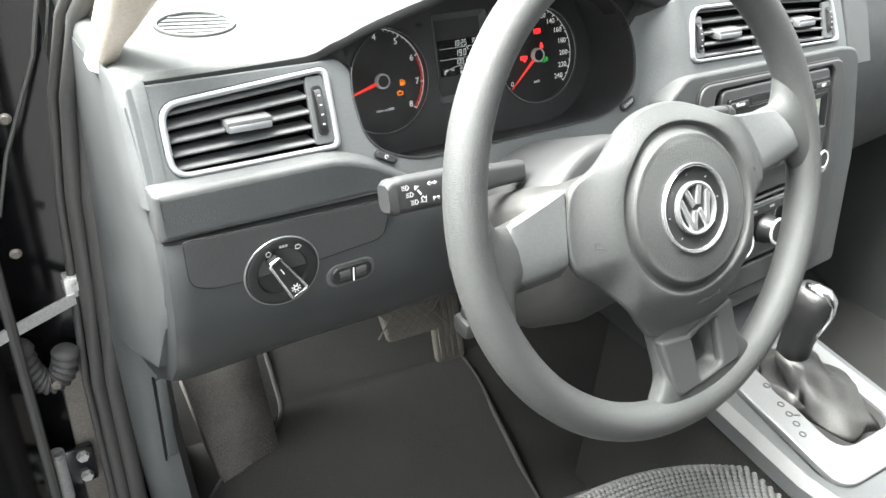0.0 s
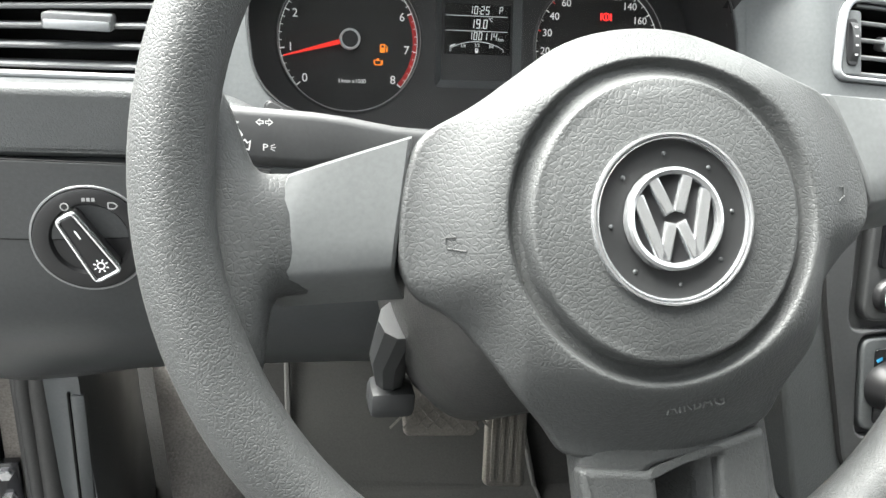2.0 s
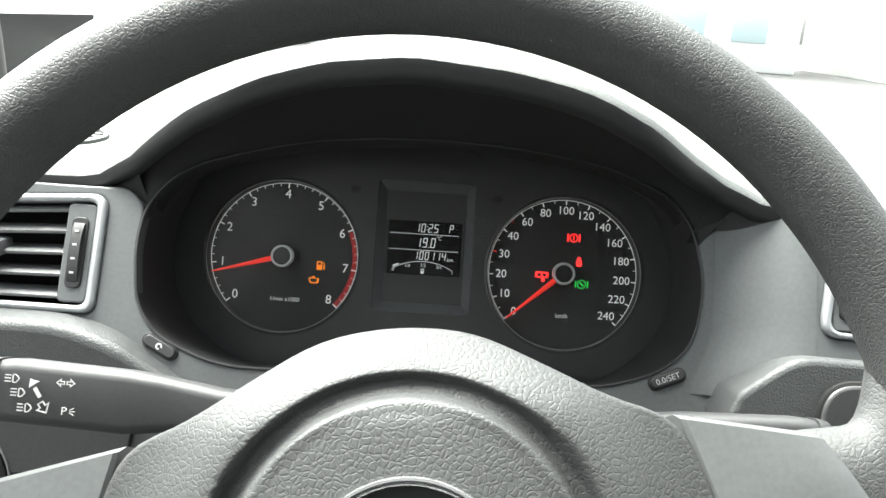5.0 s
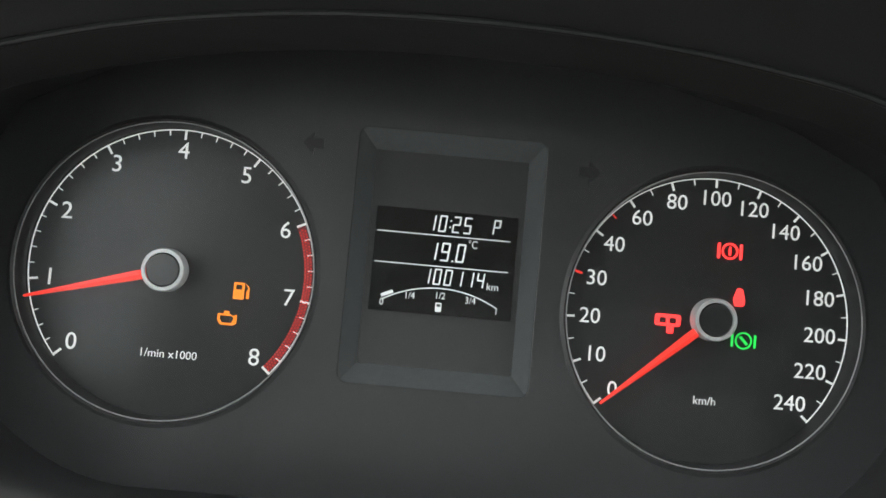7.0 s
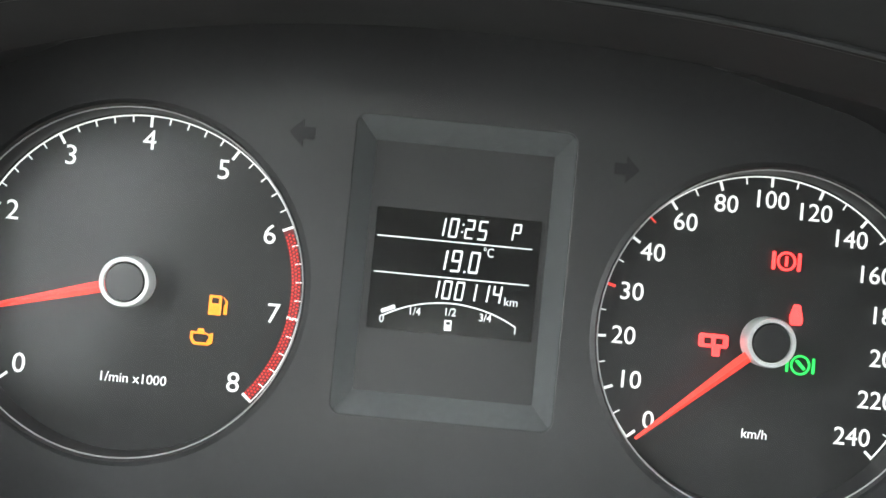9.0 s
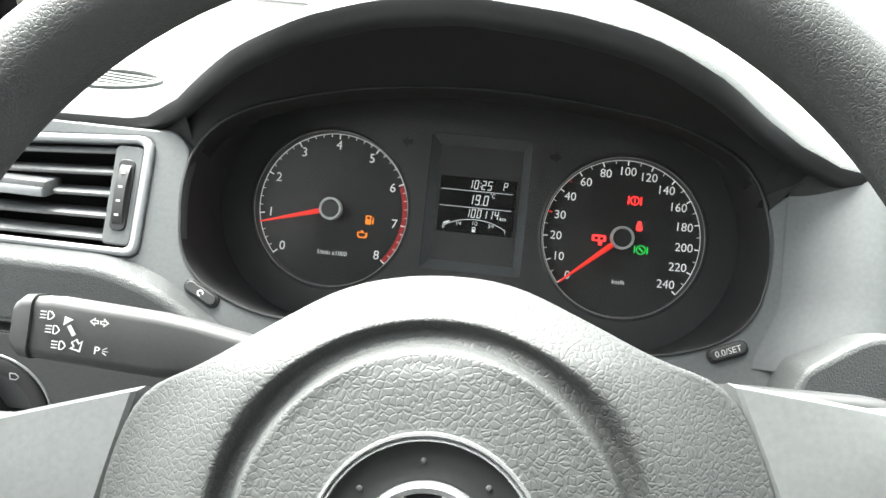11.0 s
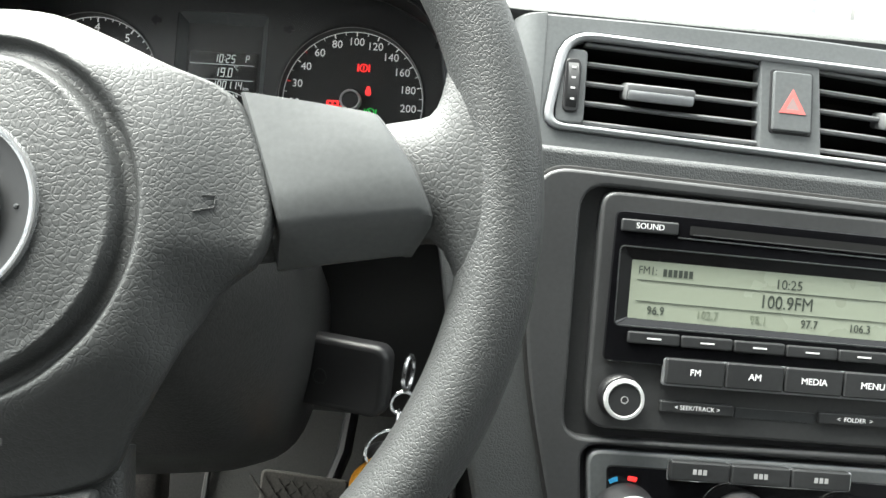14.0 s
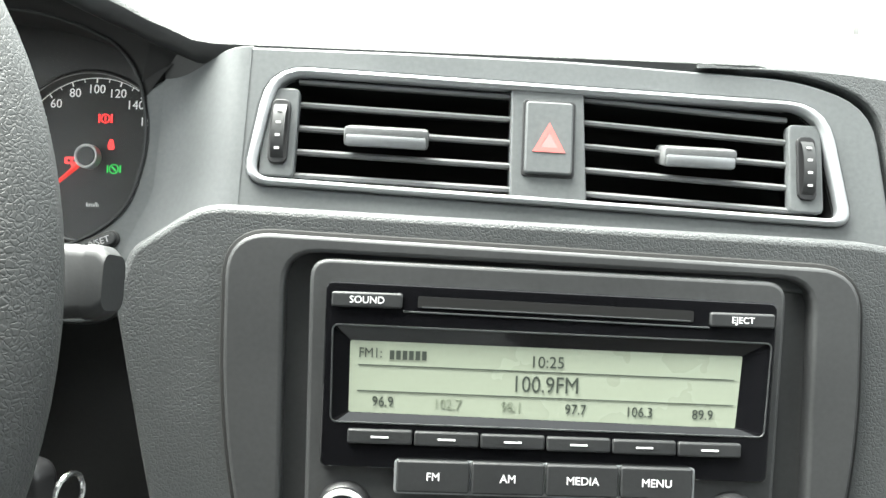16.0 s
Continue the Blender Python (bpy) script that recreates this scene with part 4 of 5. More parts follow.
def pad_z(x, y):
    r = math.hypot(x, y)
    z = -0.004 * (min(r, 0.055) / 0.055) ** 2
    z -= 0.0070 * smoothstep(0.0585, 0.0625, r) - 0.0054 * smoothstep(0.0655, 0.0692, r)
    z -= 0.018 * smoothstep(0.068, 0.108, r)
    z -= 0.007 * smoothstep(0.050, 0.090, -y)
    z -= 0.010 * smoothstep(0.050, 0.085, y)
    z -= 0.012 * smoothstep(0.0, 0.035, -y - 0.010) * smoothstep(0.066, 0.085, abs(x))
    return z


rows = []
for f in [0.335 + 0.665 * i / 70 for i in range(71)]:
    row = []
    for x, y in outline:
        r = math.hypot(x, y)
        s = (0.034 + (r - 0.034) * (f - 0.335) / 0.665) / r
        row.append((x * s, y * s, pad_z(x * s, y * s)))
    rows.append(row)
rows.append([(x * 1.012, y * 1.012, pad_z(x, y) - 0.0015) for x, y in outline])
rows.append([(x * 1.018, y * 1.018, pad_z(x, y) - 0.006) for x, y in outline])
rows.append([(x * 0.96, y * 0.96, pad_z(x, y) - 0.016) for x, y in outline])
rows.append([(x * 0.74, y * 0.74, -0.056) for x, y in outline])
part("airbag_pad", loft(rows, True), RUBBER, wheel, "grained airbag cover with a round groove", smooth=0)
part("disc", lathe([(0.0, -0.0030), (0.024, -0.0030), (0.0325, -0.0016), (0.0345, -0.004)], 64), DISC, wheel, "dark emblem disc")
part("disc_ring", lathe([(0.0324, -0.0018), (0.0329, 0.0003), (0.0336, -0.0006), (0.0340, -0.0006), (0.0344, 0.0006), (0.0352, 0.0005), (0.0357, -0.003)], 96), EMBLEM, wheel, "chrome ring")
for i in range(8):
    x, y = at_angle(0.0270, 90 + 45 * i)
    # dimples drawn as pale dots; their lit edge is put into the colour
    part("lit_dimple", lathe([(0.0, -0.0022), (0.0006, -0.0023), (0.0010, -0.0029)], 12), SMOOTH, wheel, "", off(x, y, 0.0006))
badge = part("badge", lathe([(0.0178, -0.001), (0.0182, 0.0012), (0.0198, 0.0018), (0.0210, 0.0012), (0.0214, -0.0025)], 64), EMBLEM, wheel, "round chrome badge")
part("badge_field", lathe([(0.0, -0.0014), (0.0185, -0.0016)], 40), BLACK, badge)


def stroke(x0, y0, x1, y1, w):
    d = Vector((x1 - x0, y1 - y0))
    n_ = Vector((-d.y, d.x)).normalized() * w / 2
    loop = [(x0 - n_.x, y0 - n_.y), (x1 - n_.x, y1 - n_.y), (x1 + n_.x, y1 + n_.y), (x0 + n_.x, y0 + n_.y)]
    part("bar", plate([loop], 0.003, 0.0009, 0.0012), EMBLEM, badge, "slanted chrome bar")


for s in (-1, 1):
    stroke(s * 0.0078, 0.0172, s * 0.0020, 0.0022, 0.0050)
    stroke(s * 0.0152, 0.0108, s * 0.0074, -0.0168, 0.0052)
    stroke(s * 0.0072, -0.0168, s * 0.0020, -0.0014, 0.0050)
for s in (-1, 1):
    part("horn_mark", tube([(s * 0.085, -0.002, pad_z(0.085, -0.002) + 0.0004), (s * 0.0915, 0.0, pad_z(0.0915, 0) + 0.0004), (s * 0.092, 0.0045, pad_z(0.092, 0.004) + 0.0004), (s * 0.088, 0.004, pad_z(0.088, 0.004) + 0.0004)], 0.0003, 6), RUBBER, wheel, "embossed horn sign")
part("airbag_word", words("AIRBAG", 0.0080, 0.0003), RUBBER, wheel, "embossed word", off(0.006, -0.0790, pad_z(0.006, -0.079) - 0.0001))
# side spokes: grained arms and smooth covers
for s in (-1, 1):
    rows = []
    x_end, z_end = 0.193 + 0.006 * s, -0.0400 - 0.0070 * s
    for i in range(25):
        f = i / 24
        x = 0.085 + (x_end - 0.085) * f
        flare = smoothstep(0.70, 1.0, f)
        h = 0.0255 + 0.036 * flare ** 1.5
        cy, cz, dz = 0.0105 + 0.006 * f, -0.060 + (z_end + 0.060) * smoothstep(0, 1, f), 0.013 + 0.002 * f
        rows.append([(s * x - s * 0.012 * flare * math.sin(2 * math.pi * j / 28) ** 2, cy + h * math.copysign(abs(math.sin(2 * math.pi * j / 28)) ** 0.8, math.sin(2 * math.pi * j / 28)), cz + dz * math.cos(2 * math.pi * j / 28)) for j in range(28)])
    part("spoke", loft(rows, True, True), RUBBER, wheel, "grained spoke arm", smooth=0)
    # flat upper face, a crease, and a lower face that turns under: points at the pad's seam and at the rim's end
    edge_in = [Vector(v) for v in ((0.0962, 0.0465, -0.046), (0.0975, 0.0487, -0.031), (0.0988, 0.0472, -0.0268), (0.1045, 0.0270, -0.0252), (0.1100, 0.0080, -0.0248), (0.1128, -0.0035, -0.0252), (0.1133, -0.0062, -0.0270), (0.1125, -0.0095, -0.0315), (0.1075, -0.0190, -0.0480), (0.1060, -0.0185, -0.056))]
    edge_out = [Vector(v) for v in ((0.1490, 0.0370, -0.048), (0.1500, 0.0388, -0.035), (0.1508, 0.0370, -0.0300), (0.1570, 0.0270, -0.0278), (0.1640, 0.0150, -0.0275), (0.1690, 0.0003, -0.0288), (0.1696, -0.0030, -0.0306), (0.1685, -0.0062, -0.0350), (0.1600, -0.0150, -0.0490), (0.1570, -0.0140, -0.056))]
    rows = []
    for f in (0, 0.03, 0.25, 0.5, 0.75, 0.93, 0.98, 1.0):
        back = 0.0014 * (f == 0) + 0.0012 * (f == 0.98) + 0.0045 * (f == 1.0)
        row = []
        for a, b in zip(edge_in, edge_out):
            p = (a + Vector((-0.0005, 0, 0.0008))).lerp(b, f)
            row.append((s * p.x, p.y, p.z - back + 0.0012 * math.sin(math.pi * f)))
        rows.append(row)
    part("spoke_cover", loft(rows, True, True), COVER, wheel, "smooth grey spoke cover", smooth=32)
# lower spoke with its pocket
rows = []
for i in range(61):
    f = i / 60
    y, w = -0.084 - 0.088 * f, 0.048 + 0.002 * f + 0.022 * smoothstep(0.5, 1.0, f)
    cz = -0.0425 - 0.004 * smoothstep(0.6, 1.0, f)
    row = []
    for j in range(72):
        c_, s_ = math.cos(2 * math.pi * j / 72), math.sin(2 * math.pi * j / 72)
        x = 0.004 + w * math.copysign(abs(c_) ** 0.9, c_)
        z = cz - 0.058 * w * c_ + 0.0135 * math.copysign(abs(s_) ** 0.45, s_)
        if s_ > 0:
            z -= 0.017 * smoothstep(-0.0115, -0.0085, x) * smoothstep(0.0225, 0.0195, x) * smoothstep(-0.1520, -0.1440, y) * smoothstep(-0.1050, -0.1080, y)
        row.append((x, y, z))
    rows.append(row)
part("lower_spoke", loft(rows, True, True), RUBBER, wheel, "grained lower spoke with a pocket", smooth=0)
cover = rp([(-0.046, -0.1000, 0.004), (-0.013, -0.1075, 0.004), (0.0, -0.1040, 0.004), (0.046, -0.0985, 0.004), (0.046, -0.140, 0.012), (0.044, -0.1560, 0.008), (-0.038, -0.1560, 0.008), (-0.042, -0.140, 0.012)])
pocket = rp([(-0.0105, -0.1085), (0.0215, -0.1050), (0.0195, -0.1490), (-0.0095, -0.1515)], 0.004)
part("lower_cover", plate([cover, pocket], 0.010, 0.0034, 0.0, 4), RUBBER, wheel, "grained lower cover", off(0, 0, -0.0216) @ Matrix.Rotation(radians(3), 4, "X") @ Matrix.Rotation(radians(3), 4, "Y"))
# ---- steering column ----
column = thing("steering_column", "dark grained steering column shroud", "steering column", WHEEL)
rows = []
for z, w, h0, h1 in ((-0.058, 0.068, -0.042, 0.036), (-0.080, 0.084, -0.062, 0.040), (-0.12, 0.097, -0.092, 0.040), (-0.18, 0.099, -0.106, 0.034), (-0.25, 0.095, -0.108, 0.02)):
    rows.append([(x, y, z) for x, y in rp([(-w, h1, 0.03), (w, h1, 0.03), (w, h0 * 0.4, 0.03), (w * 0.75, h0, 0.03), (-w * 0.75, h0, 0.03), (-w, h0 * 0.4, 0.03)], n=6)])
part("shroud", loft(rows, True, True), BOOT, column, "grained shroud")
arch = [[(0.0775 * k_ * math.cos(radians(a)), 0.002 + 0.060 * k_ * math.sin(radians(a)), z) for a in range(-8, 190, 6)] for k_, z in ((0.45, -0.086), (0.86, -0.0865), (0.95, -0.089), (1.0, -0.096), (1.02, -0.12), (1.02, -0.20))]
part("upper_shroud", loft(arch), DARK, column, "smooth arched upper shroud", smooth=0)
inv_w = WHEEL.inverted()
part("adjust_lever", tube([(-0.078, 0.262, 0.862), (-0.080, 0.285, 0.825), (-0.074, 0.312, 0.790)], [0.013, 0.012, 0.010], 10), DARK, column, "column lever", inv_w)
part("adjust_tip", box(-0.088, 0.296, 0.768, -0.058, 0.322, 0.788, 0.005), DARK, column, "lever tip", inv_w)


def stalk(s, name, label, cats):
    st = thing(name, label, cats, plane(0.003, 0.295, 0.958, 20, 0, 0) @ Matrix.Scale(1.05, 4))
    rows = []
    for x, h, y in ((0.055, 0.011, -0.002), (0.085, 0.012, -0.001), (0.11, 0.0155, 0.0), (0.125, 0.0175, 0.0), (0.172, 0.0175, 0.002), (0.183, 0.0165, 0.002), (0.1865, 0.013, 0.002)):
        rows.append([(s * x, y + yy, zz + 0.010 + 0.010 * (x - 0.055) / 0.14) for yy, zz in rr(-h * 0.8 - 0.003, -0.010, h * 0.8 - 0.003, 0.007, 0.005, 4)])
    part("paddle", loft(rows, True, True), DARK, st, "smooth paddle", smooth=40)
    part("end_cap", loft([[(s * x, 0.002 + yy, zz + 0.020) for yy, zz in rr(-h * 0.8 - 0.003, -0.0105, h * 0.8 - 0.003, 0.0076, 0.005, 4)] for x, h in ((0.180, 0.0176), (0.1845, 0.0170), (0.1878, 0.0130))], True, True), DARK, st, "dark end cap", smooth=40)
    return st


st = stalk(-1, "indicator_stalk", "black indicator stalk with white lamp symbols", "stalk")
face_z = 0.0268


SIGNS = off(-0.0195, -0.0022, face_z) @ Matrix.Diagonal((0.88, 0.76, 1, 1))


def sign(loops, x, y, r=0):
    part("symbol", plate(loops, 0.0003, 0, 0), PRINT, st, "printed symbol", SIGNS @ off(x, y, 0, r))


for x, y in ((-0.1735, 0.0095), (-0.1700, 0.0018), (-0.1660, -0.0065)):
    sign([rp([(-0.0005, 0.0026), (0.0014, 0.0026), (0.0034, 0.0), (0.0014, -0.0026), (-0.0005, -0.0026)], 0.001), rp([(0.0001, 0.0020), (0.0011, 0.0020), (0.0027, 0.0), (0.0011, -0.0020), (0.0001, -0.0020)], 0.0008)], x, y)
    for k in (-1, 0, 1):
        sign([rr(-0.0042, -0.0003, -0.0012, 0.0003, 0.0001)], x, y + 0.0018 * k)
sign([[(-0.003, -0.0008), (0, 0.0030), (0.003, -0.0008)]], -0.1635, 0.0075, 35)
sign([rr(-0.0010, -0.0030, 0.0010, 0.0030, 0.0002)], -0.1610, 0.0025, 35)
sign([[(-0.0042, 0.0006), (0, -0.0040), (0.0042, 0.0006), (0.0018, 0.0006), (0.0018, 0.003), (-0.0018, 0.003), (-0.0018, 0.0006)], [(-0.0028, 0.0), (0, -0.0030), (0.0028, 0.0), (0.0011, 0.0), (0.0011, 0.0024), (-0.0011, 0.0024), (-0.0011, 0.0)]], -0.1575, -0.0055, 35)
for s in (-1, 1):
    sign([[(s * 0.0004, 0.0010), (s * 0.0022, 0.0010), (s * 0.0022, 0.0024), (s * 0.0048, 0.0), (s * 0.0022, -0.0024), (s * 0.0022, -0.0010), (s * 0.0004, -0.0010)][::s], [(s * 0.0009, 0.0005), (s * 0.0027, 0.0005), (s * 0.0027, 0.0012), (s * 0.0040, 0.0), (s * 0.0027, -0.0012), (s * 0.0027, -0.0005), (s * 0.0009, -0.0005)][::s]], -0.1475, 0.0090)
part("letter", words("P", 0.0062), PRINT, st, "", SIGNS @ off(-0.1470, -0.0070, 0))
for r in (-25, 0, 25):
    part("ray", box(0.0016, -0.0002, 0, 0.0042, 0.0002, 0.0003), PRINT, st, "", SIGNS @ off(-0.1456, -0.0068, 0, r))
stalk(1, "wiper_stalk", "grey wiper stalk behind the steering wheel", "stalk")

# ---- headlamp switch and dimmer on the knee panel ----
KNEE = plane(-0.2565, 0.3424, 0.8765, 0)
sw = thing("headlamp_switch", "round black headlamp switch with chrome-edged handle", "switch", KNEE)
part("dish", lathe([(0.0, 0.001), (0.0215, 0.001), (0.0232, 0.0036), (0.0300, 0.0042), (0.0322, 0.0034), (0.0332, -0.003)], 64), BLACK, sw, "black round dish")
part("rim", torus(0.0335, 0.0009, 64, 6, 0.0016), SILVER, sw, "thin grey rim")
hd = part("handle", plate([rp([(-0.0052, 0.0215), (0.0052, 0.0215), (0.0078, -0.0215), (-0.0078, -0.0215)], 0.003)], 0.014, 0.002, 0.0140, 2), BLACK, sw, "black turning handle", off(0, 0, 0, 30))
part("handle_edge", tube([(x, y, 0.0133) for x, y in rp([(-0.0054, 0.0217), (0.0054, 0.0217), (0.0080, -0.0217), (-0.0080, -0.0217)], 0.003)], 0.0015, 8, True), CHROME, hd, "chrome edging")
part("index", box(-0.0004, 0.006, 0.0138, 0.0004, 0.012, 0.0143), WHITE, hd, "white index")
for k in range(8):
    part("ray", box(0.0030, -0.00035, 0, 0.0044, 0.00035, 0.0003), WHITE, hd, "", off(0, -0.0140, 0.0141, 45 * k))
part("sun_mark", plate([circle(0.0024, 16), circle(0.0017, 16)], 0.0003), WHITE, hd, "", off(0, -0.0140, 0.0142))
part("mark", plate([circle(0.0024, 16), circle(0.0019, 16)], 0.0003), PRINT, sw, "", off(-0.0125, 0.0215, 0.0045))
part("mark", bars(0.008, 0.0022, 3), PRINT, sw, "", off(0.0010, 0.0262, 0.0044))
part("mark", plate([rp([(-0.003, 0.0022), (0.0008, 0.0022), (0.003, 0), (0.0008, -0.0022), (-0.003, -0.0022)], 0.0008), rp([(-0.0024, 0.0016), (0.0005, 0.0016), (0.0022, 0), (0.0005, -0.0016), (-0.0024, -0.0016)], 0.0006)], 0.0003), PRINT, sw, "", off(0.0145, 0.0225, 0.0045))
dm = thing("dimmer_switch", "oval black dimmer and range switch", "switch", plane(-0.1905, 0.3432, 0.8555, 0, 0, 2))
part("surround", plate([rr(-0.0245, -0.0125, 0.0245, 0.0115, 0.0118, 8)], 0.004, 0.001, 0.0016), SATIN, dm, "raised oval rim")
part("body", plate([rr(-0.0205, -0.0095, 0.0205, 0.0090, 0.0088, 8)], 0.006, 0.0018, 0.0040, 2), BLACK, dm, "black oval")
for x in (-0.0075, 0.0085):
    part("thumbwheel", loft([[(x + s, 0.0072 * math.sin(a), 0.0005 + 0.0052 * math.cos(a)) for a in (-1.4 + 0.14 * k_ for k_ in range(21))] for s in (-0.0055, 0.0055)]), RUBBER, dm, "ribbed thumbwheel")
part("index", box(-0.0006, -0.007, 0, 0.0006, 0.007, 0.0004), WHITE, dm, "white line", off(0.0005, 0.0, 0.0058))

# ---- cabin floor, console, seat ----
floor = tagged(part("floor", loft([[(x, y, z) for y, z in ((-1.3, 0.30), (0.55, 0.30), (0.72, 0.34), (0.86, 0.50), (0.92, 0.72), (0.93, 1.0), (0.97, 1.0), (0.97, 0.25), (-1.3, 0.25))] for x in (-0.40, 0.0, 0.45, 1.08)], True, True), CARPET), "black carpeted cabin floor and bulkhead", "floor", kind="structure")
mat_pts = rp([(-0.135, 0.935, 0.05), (0.175, 0.90, 0.06), (0.21, 0.66, 0.05), (0.15, 0.40, 0.03), (0.12, 0.12, 0.03), (-0.32, 0.12, 0.03), (-0.30, 0.60, 0.03), (-0.235, 0.66, 0.03), (-0.150, 0.69, 0.03), (-0.125, 0.72, 0.03)], n=6)


def floor_z(y):
    return between(y, [(0.55, 0.300), (0.72, 0.340), (0.86, 0.50), (0.95, 0.72)])


fm = thing("floor_mat", "black carpet floor mat with bound edge", "floor mat")
bm = bmesh.new()
me = plate([mat_pts], 0.008, 0.002, 0.008)
bm.from_mesh(me)
for yy in [0.15 + 0.04 * i for i in range(20)]:
    bmesh.ops.bisect_plane(bm, geom=bm.verts[:] + bm.edges[:] + bm.faces[:], plane_co=(0, yy, 0), plane_no=(0, 1, 0))
for v in bm.verts:
    v.co.z += floor_z(v.co.y) + 0.002
part("carpet", bm, MATM, fm, "black carpet pile")
part("binding", tube([(x, y, floor_z(y) + 0.007) for x, y in mat_pts], 0.004, 6, True), SEAL, fm, "stitched edge binding")
fr_ = thing("footrest", "worn grey rubber footrest", "footrest")
FR = [Vector(v) for v in ((-0.2515, 0.633, 0.325), (-0.155, 0.656, 0.320), (-0.168, 0.748, 0.560), (-0.290, 0.731, 0.572))]
part("plate", loft([FR, [v + Vector((0, 0.045, -0.02)) for v in FR]], True, True), FOOT, fr_, "worn rubber plate", smooth=0)
side, up_ = (FR[1] - FR[0]), (FR[3] - FR[0])
bm = bmesh.new()
for i in range(20):
    for j in range(16):
        c = FR[0] + side * (0.05 + 0.9 * (j + 0.5 * (i % 2)) / 16.5) + up_ * (0.03 + 0.5 * i / 20) + Vector((0, 0, 0.0))
        n_ = side.cross(up_).normalized()
        bmesh.ops.create_cone(bm, cap_ends=True, segments=4, radius1=0.0022, radius2=0.0012, depth=0.002, matrix=Matrix.Translation(c - n_ * -0.0008) @ n_.to_track_quat("Z", "Y").to_matrix().to_4x4())
tagged(part("studs", bm, FOOT, fr_, "rubbed grip studs"), kind="stuff")
BRK = plane(0.036, 0.607, 0.553, 35, 0, -3)
bp = thing("brake_pedal", "worn rubber brake pedal with a cross-hatched face", "pedal", BRK)
part("pad", plate([rp([(-0.048, 0.030), (0.046, 0.031), (0.042, -0.028), (-0.040, -0.030)], 0.008)], 0.014, 0.003, 0, 2), PEDALR, bp, "worn grey rubber")
for i in range(6):
    for s in (-1, 1):
        part("rib", box(-0.030, -0.0012, 0, 0.030, 0.0012, 0.0022), PEDALR, bp, "", off(-0.036 + 0.0145 * i, 0, 0.0, 45 * s))
part("arm", tube([(0.02, 0.0, -0.01), (0.03, 0.06, -0.035), (0.03, 0.15, -0.04)], 0.008, 8), BLACK, bp, "black arm")
gp = thing("accelerator_pedal", "ribbed rubber accelerator pedal", "pedal", plane(0.135, 0.665, 0.497, 28, 0, -4))
part("pad", plate([rr(-0.026, -0.085, 0.026, 0.075, 0.008)], 0.012, 0.003, 0, 2), PEDALR, gp, "worn ribbed rubber")
for i in range(4):
    part("rib", box(-0.0025, -0.078, 0, 0.0025, 0.068, 0.003), PEDALR, gp, "", off(-0.0165 + 0.011 * i, 0, 0))

con = thing("centre_console", "grey centre console with satin silver selector plate", "console")
rows = []
for y, zt in ((-0.45, 0.62), (-0.10, 0.605), (0.10, 0.585), (0.25, 0.600), (0.36, 0.66), (0.42, 0.72)):
    rows.append([(x, y, z) for x, z in ((0.247, zt - 0.026), (0.252, zt - 0.010), (0.265, zt), (0.476, zt), (0.486, zt - 0.02), (0.490, zt - 0.05))])
part("body", loft(rows, True, True), SMOOTH, con, "smooth grey console body", smooth=25)
part("side_carpet", loft([[(0.238, row[0][1], 0.30), (0.2495, row[0][1], row[0][2] + 0.004), (0.485, row[0][1], row[0][2] - 0.03), (0.50, row[0][1], 0.30)] for row in rows], True, True), CARPET, con, "black carpet on the tunnel side")
SEL = Matrix.Translation((0.374, 0.185, 0.597)) @ Matrix.Rotation(radians(4), 4, "X")
part("plate", plate([rp([(-0.080, 0.115, 0.03), (0.088, 0.115, 0.03), (0.078, -0.125, 0.03), (-0.100, -0.125, 0.03)]), rp([(-0.034, 0.075, 0.02), (0.055, 0.075, 0.02), (0.055, -0.085, 0.03), (-0.054, -0.085, 0.03)])], 0.010, 0.002, 0.006, 2), PLATE, con, "satin silver selector plate", SEL)
part("well", plate([rp([(-0.038, 0.079, 0.02), (0.059, 0.079, 0.02), (0.059, -0.089, 0.03), (-0.058, -0.089, 0.03)])], 0.002, 0, 0.0), HOLE, con, "", SEL)
for i, (x, y) in enumerate(((-0.048, 0.031), (-0.058, 0.000), (-0.062, -0.016), (-0.067, -0.031), (-0.074, -0.046))):
    part("mark", plate([circle(0.0046, 20), circle(0.0028, 16)], 0.0004), BLACK, con, "printed selector mark", SEL @ off(x, y, 0.0064))
part("mark", box(-0.004, -0.001, 0, 0.004, 0.001, 0.0004), BLACK, con, "printed sign", SEL @ off(-0.055, -0.022, 0.0064, -30))
lev = thing("gear_lever", "black gear lever with creased grey boot and chrome trim", "gear lever", SEL)
rows = []
for z, x, y, w, d in ((0.0, 0.004, -0.004, 0.056, 0.082), (0.008, 0.004, -0.003, 0.050, 0.074), (0.018, 0.001, 0.002, 0.040, 0.058), (0.028, -0.004, 0.010, 0.033, 0.044), (0.038, -0.010, 0.019, 0.027, 0.033), (0.046, -0.014, 0.027, 0.025, 0.028), (0.050, -0.015, 0.030, 0.018, 0.021)):
    rows.append([(x + w * (1 + 0.12 * math.sin(3 * a + z * 160)) * math.cos(a), y + d * (1 + 0.10 * math.sin(5 * a - z * 130)) * math.sin(a), z + 0.006 * math.sin(4 * a + z * 200) * (z > 0) * (z < 0.045)) for a in (2 * math.pi * k_ / 48 for k_ in range(48))])
part("boot", loft(rows, True, True), BOOT, lev, "creased grey leather boot", smooth=0)
rows = []
